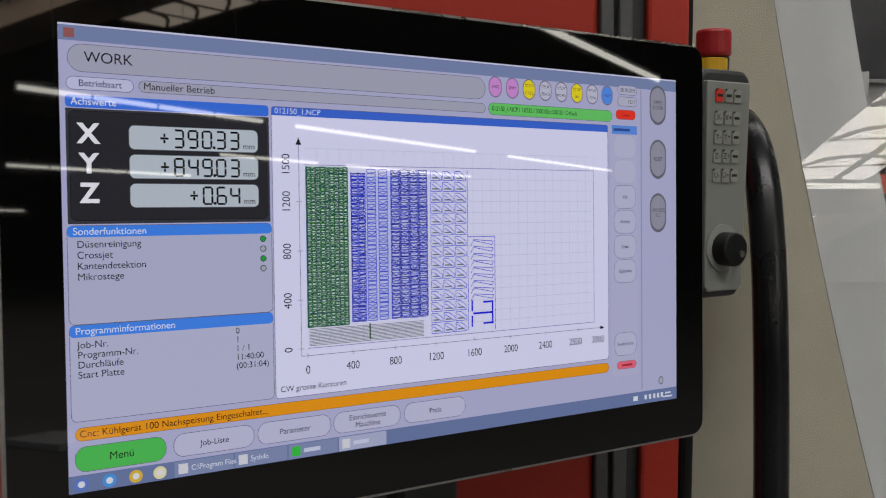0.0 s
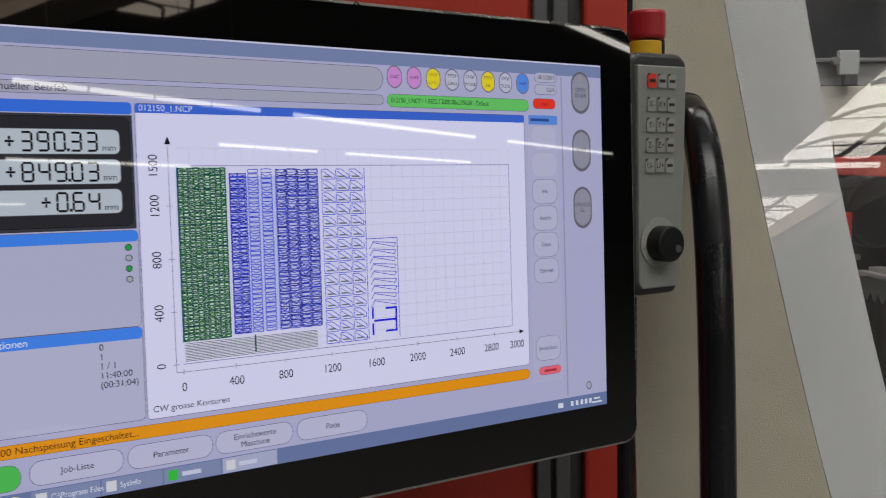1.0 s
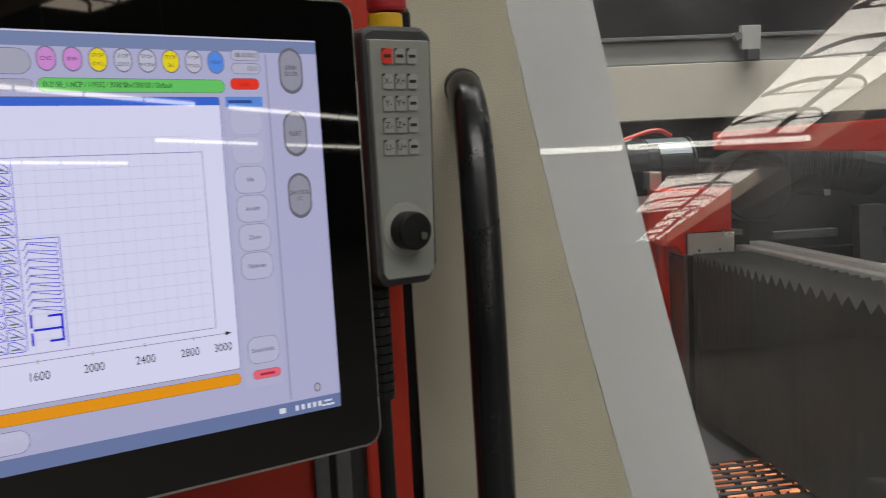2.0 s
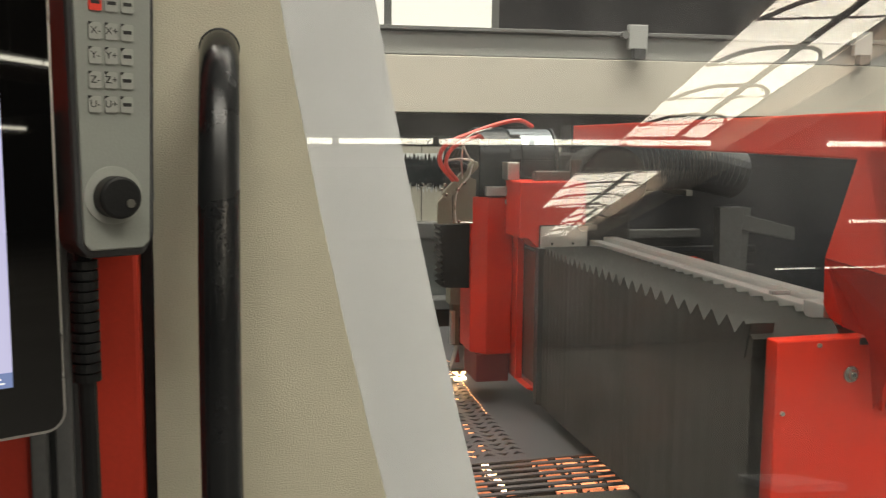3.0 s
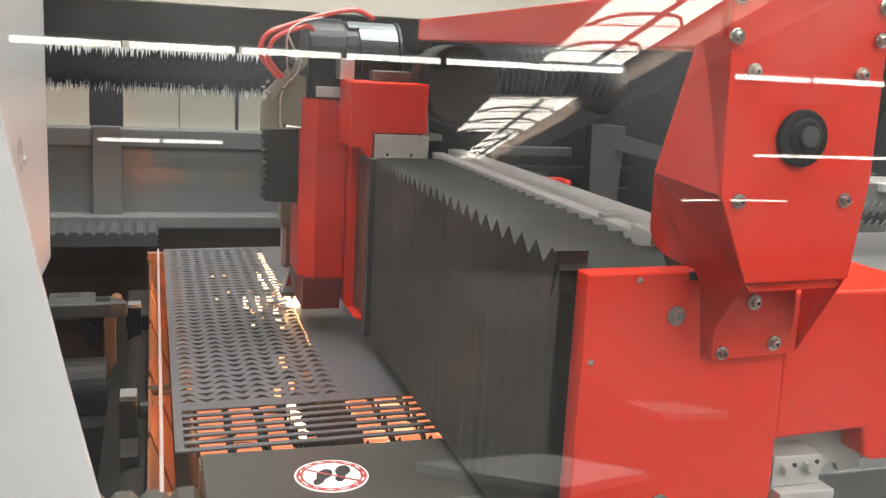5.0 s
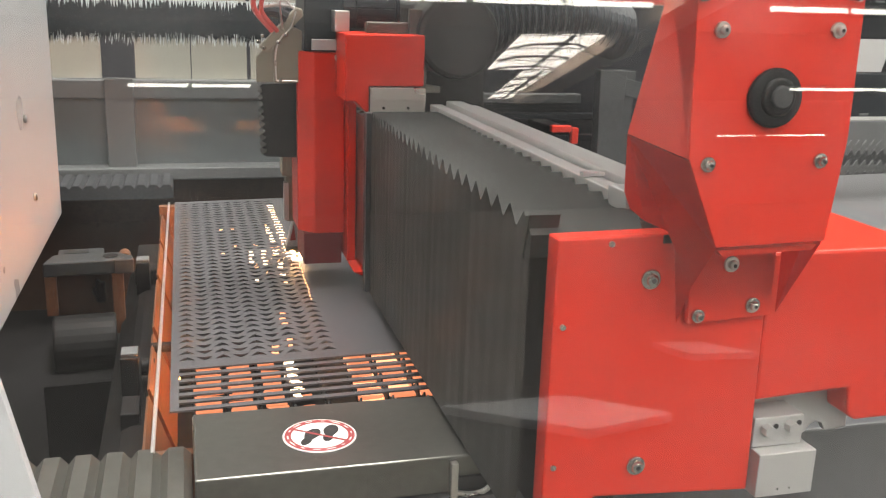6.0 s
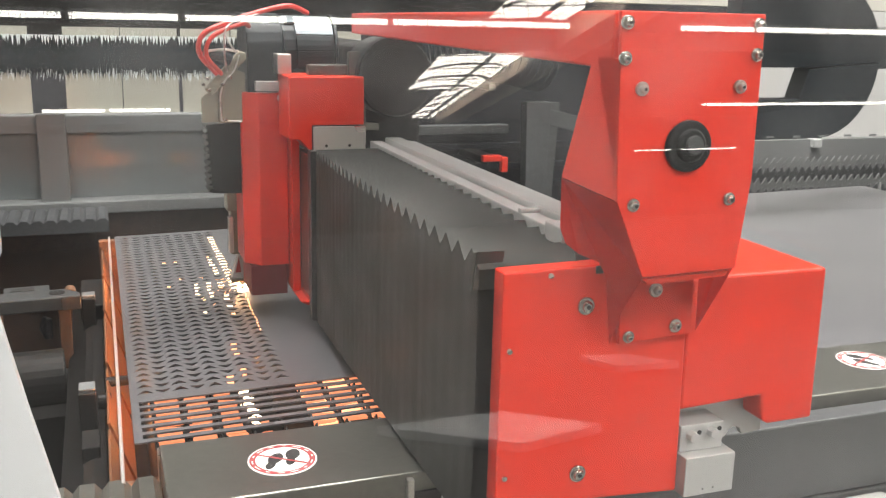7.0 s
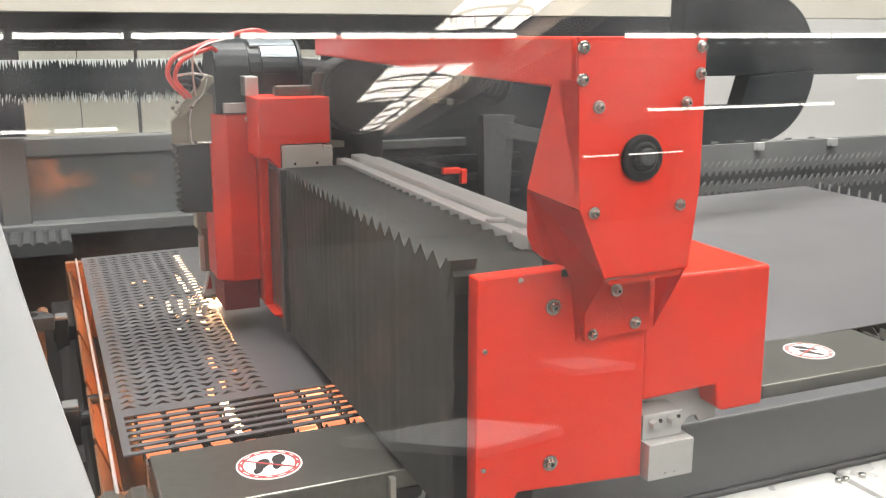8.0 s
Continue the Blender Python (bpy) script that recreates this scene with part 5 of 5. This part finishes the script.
for mm, s in ((0, "0"), (400, "400"), (800, "800"), (1200, "1200"), (1500, "1500")):
    words(s, 0.279, pv(mm), 0.0075, lit(50, 50, 64), 5, "CENTER", 90, 0.9)


def nest(c0, c1, rows, m0, m1, colour, seed, level=5, wob=0.3, thick=0.00017):
    """Columns of small outlined cut parts."""
    rr = random.Random(seed)
    out = []
    du, dv = (m1[0] - m0[0]) / c1, (m1[1] - m0[1]) / rows
    for c in range(c0, c1):
        for r in range(rows):
            x, z = m0[0] + c * du, m0[1] + r * dv
            a, b = du * 0.86, dv * 0.8
            w = rr.uniform(-wob, wob)
            p = [(x, z), (x + a, z + b * w * 0.3), (x + a, z + b), (x + a * 0.5, z + b * (0.6 + w)), (x, z + b)]
            out += [(pu(p[i][0]), pv(p[i][1]), pu(p[(i + 1) % 5][0]), pv(p[(i + 1) % 5][1])) for i in range(5)]
    strokes(out, colour, level, thick, "nest_pattern")


field(pu(8), pv(1492), pu(380), pv(170), lit(190, 214, 206), 3)
nest(0, 9, 46, (8, 170), (376, 1490), lit(6, 96, 22), 1, 5, 0.5, 0.00030)
nest(0, 4, 24, (14, 176), (378, 1494), lit(24, 60, 90), 2, 6, 0.6, 0.0002)
field(pu(1), pv(1490), pu(8), pv(165), lit(60, 80, 160), 4)
field(pu(395), pv(1420), pu(1130), pv(190), lit(186, 192, 248), 3)
nest(0, 2, 38, (400, 190), (540, 1450), lit(36, 56, 210), 3, 5, 0.5, 0.0003)
nest(0, 1, 20, (405, 196), (535, 1450), lit(30, 36, 110), 8, 6, 0.5, 0.00024)
nest(0, 1, 34, (548, 190), (640, 1480), lit(56, 70, 200), 4, 5, 0.5, 0.00026)
nest(0, 1, 34, (655, 190), (750, 1480), lit(56, 70, 200), 5, 5, 0.5, 0.00026)
nest(0, 4, 36, (770, 190), (1130, 1480), lit(46, 60, 206), 6, 5, 0.5, 0.00026)
nest(0, 4, 22, (778, 198), (1138, 1484), lit(30, 36, 110), 7, 6, 0.5, 0.00024)
rows, label_rows = [], []
for r in range(15):
    z = 25 + 97 * r
    for x in (1160, 1285, 1410):
        q = [(x, z + 86), (x, z + 4), (x + 112, z + 4), (x + 112, z + 40), (x + 50, z + 86), (x, z + 86)]
        rows += [(pu(a[0]), pv(a[1]), pu(b[0]), pv(b[1])) for a, b in zip(q, q[1:])]
        rows += [(pu(x + 10), pv(z + 70), pu(x + 100), pv(z + 12))]
        label_rows.append((pu(x + 16), pv(z + 26), pu(x + 84), pv(z + 26)))
strokes(rows, lit(64, 76, 214), 5, 0.00024, "nest_pattern")
strokes(label_rows, lit(110, 120, 130), 6, 0.0005, "number_pattern")
rows = [(pu(1540), pv(880), pu(1830), pv(880)), (pu(1830), pv(880), pu(1830), pv(20)), (pu(1540), pv(1480), pu(1540), pv(30))]
for r in range(9):
    z = 300 + 62 * r
    q = [(1570, z), (1600, z + 50), (1800, z + 8), (1815, z + 40), (1600, z + 58)]
    rows += [(pu(a[0]), pv(a[1]), pu(b[0]), pv(b[1])) for a, b in zip(q, q[1:])]
strokes(rows, lit(80, 86, 210), 5, 0.00024, "nest_pattern")
strokes([(pu(1580), pv(a), pu(1580), pv(b)) for a, b in ((60, 160), (200, 300))] + [(pu(1800), pv(80), pu(1800), pv(280))] + [(pu(1590), pv(180), pu(1800), pv(180)), (pu(1700), pv(280), pu(1810), pv(280)), (pu(1700), pv(85), pu(1810), pv(85))], lit(36, 40, 220), 6, 0.0007, "nest_pattern")
strokes([(pu(15), pv(20 + 12 * i), pu(1080), pv(20 + 12 * i)) for i in range(12)], lit(120, 124, 120), 4, 0.00022, "strip_pattern")
strokes([(pu(560), pv(30), pu(560), pv(170))], lit(20, 80, 40), 6, 0.0005, "marker")
# status row
for i, (col, s) in enumerate((((206, 140, 214), "CNC"), ((206, 140, 214), "SERV"), ((236, 216, 40), "STOP CYCL"), ((190, 190, 214), "STOP ZERO"), ((190, 190, 214), "STOP WORK"), ((236, 216, 40), "STOP SEL"), ((190, 190, 214), "STOP TOOL"), ((84, 140, 236), "HELP"))):
    u, v = 0.6185 + 0.0320 * i, 0.064
    field(u - 0.0122, v - 0.0295, u + 0.0122, v + 0.0295, lit(120, 116, 134), 1, 0.0062)
    field(u - 0.0108, v - 0.026, u + 0.0108, v + 0.026, lit(*col), 2, 0.0055)
    for k, w in enumerate(s.split()):
        words(w, u, v + (0.010 * (2 * k - 1) if " " in s else 0), 0.0031, lit(70, 60, 60), 4, "CENTER")
framed(0.606, 0.1085, 0.853, 0.140, lit(104, 200, 104), LINE, 1, 0.004)
words("012150_1.NCP / 1.0332 / 3000.00x1500.00 / Default", 0.612, 0.1235, 0.0046, lit(20, 40, 20), 4, squeeze=0.8)
framed(0.862, 0.104, 0.905, 0.131, lit(236, 58, 42), LINE, 1, 0.003)
words("Laser", 0.8835, 0.118, 0.0036, lit(140, 30, 30), 4, "CENTER")
for v, s in ((0.044, "08.10.2015"), (0.078, "12:11")):
    framed(0.866, v - 0.013, 0.908, v + 0.013, lit(180, 180, 204), LINE, 1, 0.003)
    words(s, 0.905, v, 0.0042, lit(60, 60, 70), 4, "RIGHT", squeeze=0.85)
field(0.850, 0.148, 0.9085, 0.905, lit(180, 180, 214), 1)
field(0.852, 0.150, 0.9085, 0.176, lit(92, 140, 226), 2)
field(0.856, 0.159, 0.892, 0.167, lit(50, 80, 150), 4)
for v, s in ((0.213, ""), (0.288, ""), (0.364, "Info"), (0.439, "Ansicht"), (0.514, "Zoom"), (0.588, "Optionen"), (0.809, "Sonderfunkt."), ):
    framed(0.857, v - 0.034, 0.905, v + 0.034, lit(186, 186, 218), lit(110, 110, 132) if s else lit(166, 166, 190), 2, 0.006)
    if s:
        words(s, 0.881, v, 0.0040, lit(56, 56, 70), 5, "CENTER", squeeze=0.85)
framed(0.862, 0.862, 0.905, 0.884, lit(238, 104, 124), LINE, 2, 0.003)
field(0.872, 0.870, 0.896, 0.877, lit(170, 50, 70), 5)
strokes([(0.918, 0.04, 0.918, 0.955)], lit(150, 150, 176), 2, 0.0006)
for v, a in ((0.082, "OPEN\nDOOR"), (0.248, "RESET"), (0.413, "UNLOCK\nI.C.")):
    field(0.938, v - 0.061, 0.976, v + 0.061, lit(104, 104, 116), 2, 0.0095)
    field(0.9405, v - 0.054, 0.9735, v + 0.052, lit(146, 146, 164), 3, 0.0085)
    words(a, 0.957, v, 0.0042, lit(70, 70, 84), 5, "CENTER", squeeze=0.85)
field(0.957, 0.923, 0.968, 0.948, lit(90, 90, 110), 3, 0.0028)
field(0.9585, 0.926, 0.9665, 0.945, lit(170, 170, 190), 4, 0.002)
# message bar, buttons and task bar
framed(0.009, 0.861, 0.843, 0.888, lit(236, 150, 10), lit(150, 110, 40), 1, 0.0035)
words("Cnc: Kühlgerät 100 Nachspeisung Eingeschaltet...", 0.013, 0.8745, 0.0056, lit(40, 20, 5), 4)
framed(0.008, 0.902, 0.114, 0.955, lit(76, 190, 84), LINE, 1, 0.006)
words("Menü", 0.061, 0.929, 0.0062, lit(10, 30, 14), 4, "CENTER")
for u, s in ((0.176, "Job-Liste"), (0.286, "Parameter"), (0.395, "Einrichtwerte\nMaschine"), (0.506, "Potis")):
    framed(u - 0.052, 0.902, u + 0.052, 0.953, lit(190, 190, 222), LINE, 1, 0.006)
    words(s, u, 0.929, 0.0050, TXT, 4, "CENTER")
field(0, 0.962, 1, 1, lit(104, 120, 166), 2)
for u0, u1, b, s in ((0.124, 0.200, 0, "C:\\Program Files (..."), (0.202, 0.274, 0, "SysInfo"), (0.276, 0.348, 0, ""), (0.350, 0.424, 1, "")):
    field(u0, 0.964, u1, 0.999, lit(168, 174, 206) if b else lit(126, 138, 178), 3)
    field(u0 + 0.005, 0.970, u0 + 0.017, 0.993, lit(50, 190, 60) if u0 == 0.276 else lit(214, 214, 226), 4)
    if s:
        words(s, u0 + 0.021, 0.982, 0.0046, lit(220, 224, 244), 5, squeeze=0.9)
    else:
        field(u0 + 0.022, 0.977, u0 + 0.046, 0.987, lit(200, 206, 232), 5)
for u, col in ((0.014, (90, 120, 200)), (0.046, (70, 150, 230)), (0.077, (220, 180, 60)), (0.106, (230, 222, 170))):
    field(u - 0.008, 0.968, u + 0.008, 0.996, lit(*col), 4, 0.0035)
    field(u - 0.004, 0.975, u + 0.004, 0.989, lit(226, 226, 236), 5, 0.0018)
for i, u in enumerate((0.898, 0.924, 0.934, 0.944, 0.953, 0.962)):
    field(u, 0.974, u + (0.010 if i == 0 else 0.005), 0.988, lit(222, 226, 240), 4)
strokes([(0.972, 0.977, 0.985, 0.977), (0.968, 0.988, 0.989, 0.988)], lit(225, 228, 244), 4, 0.0006, "clock_text")
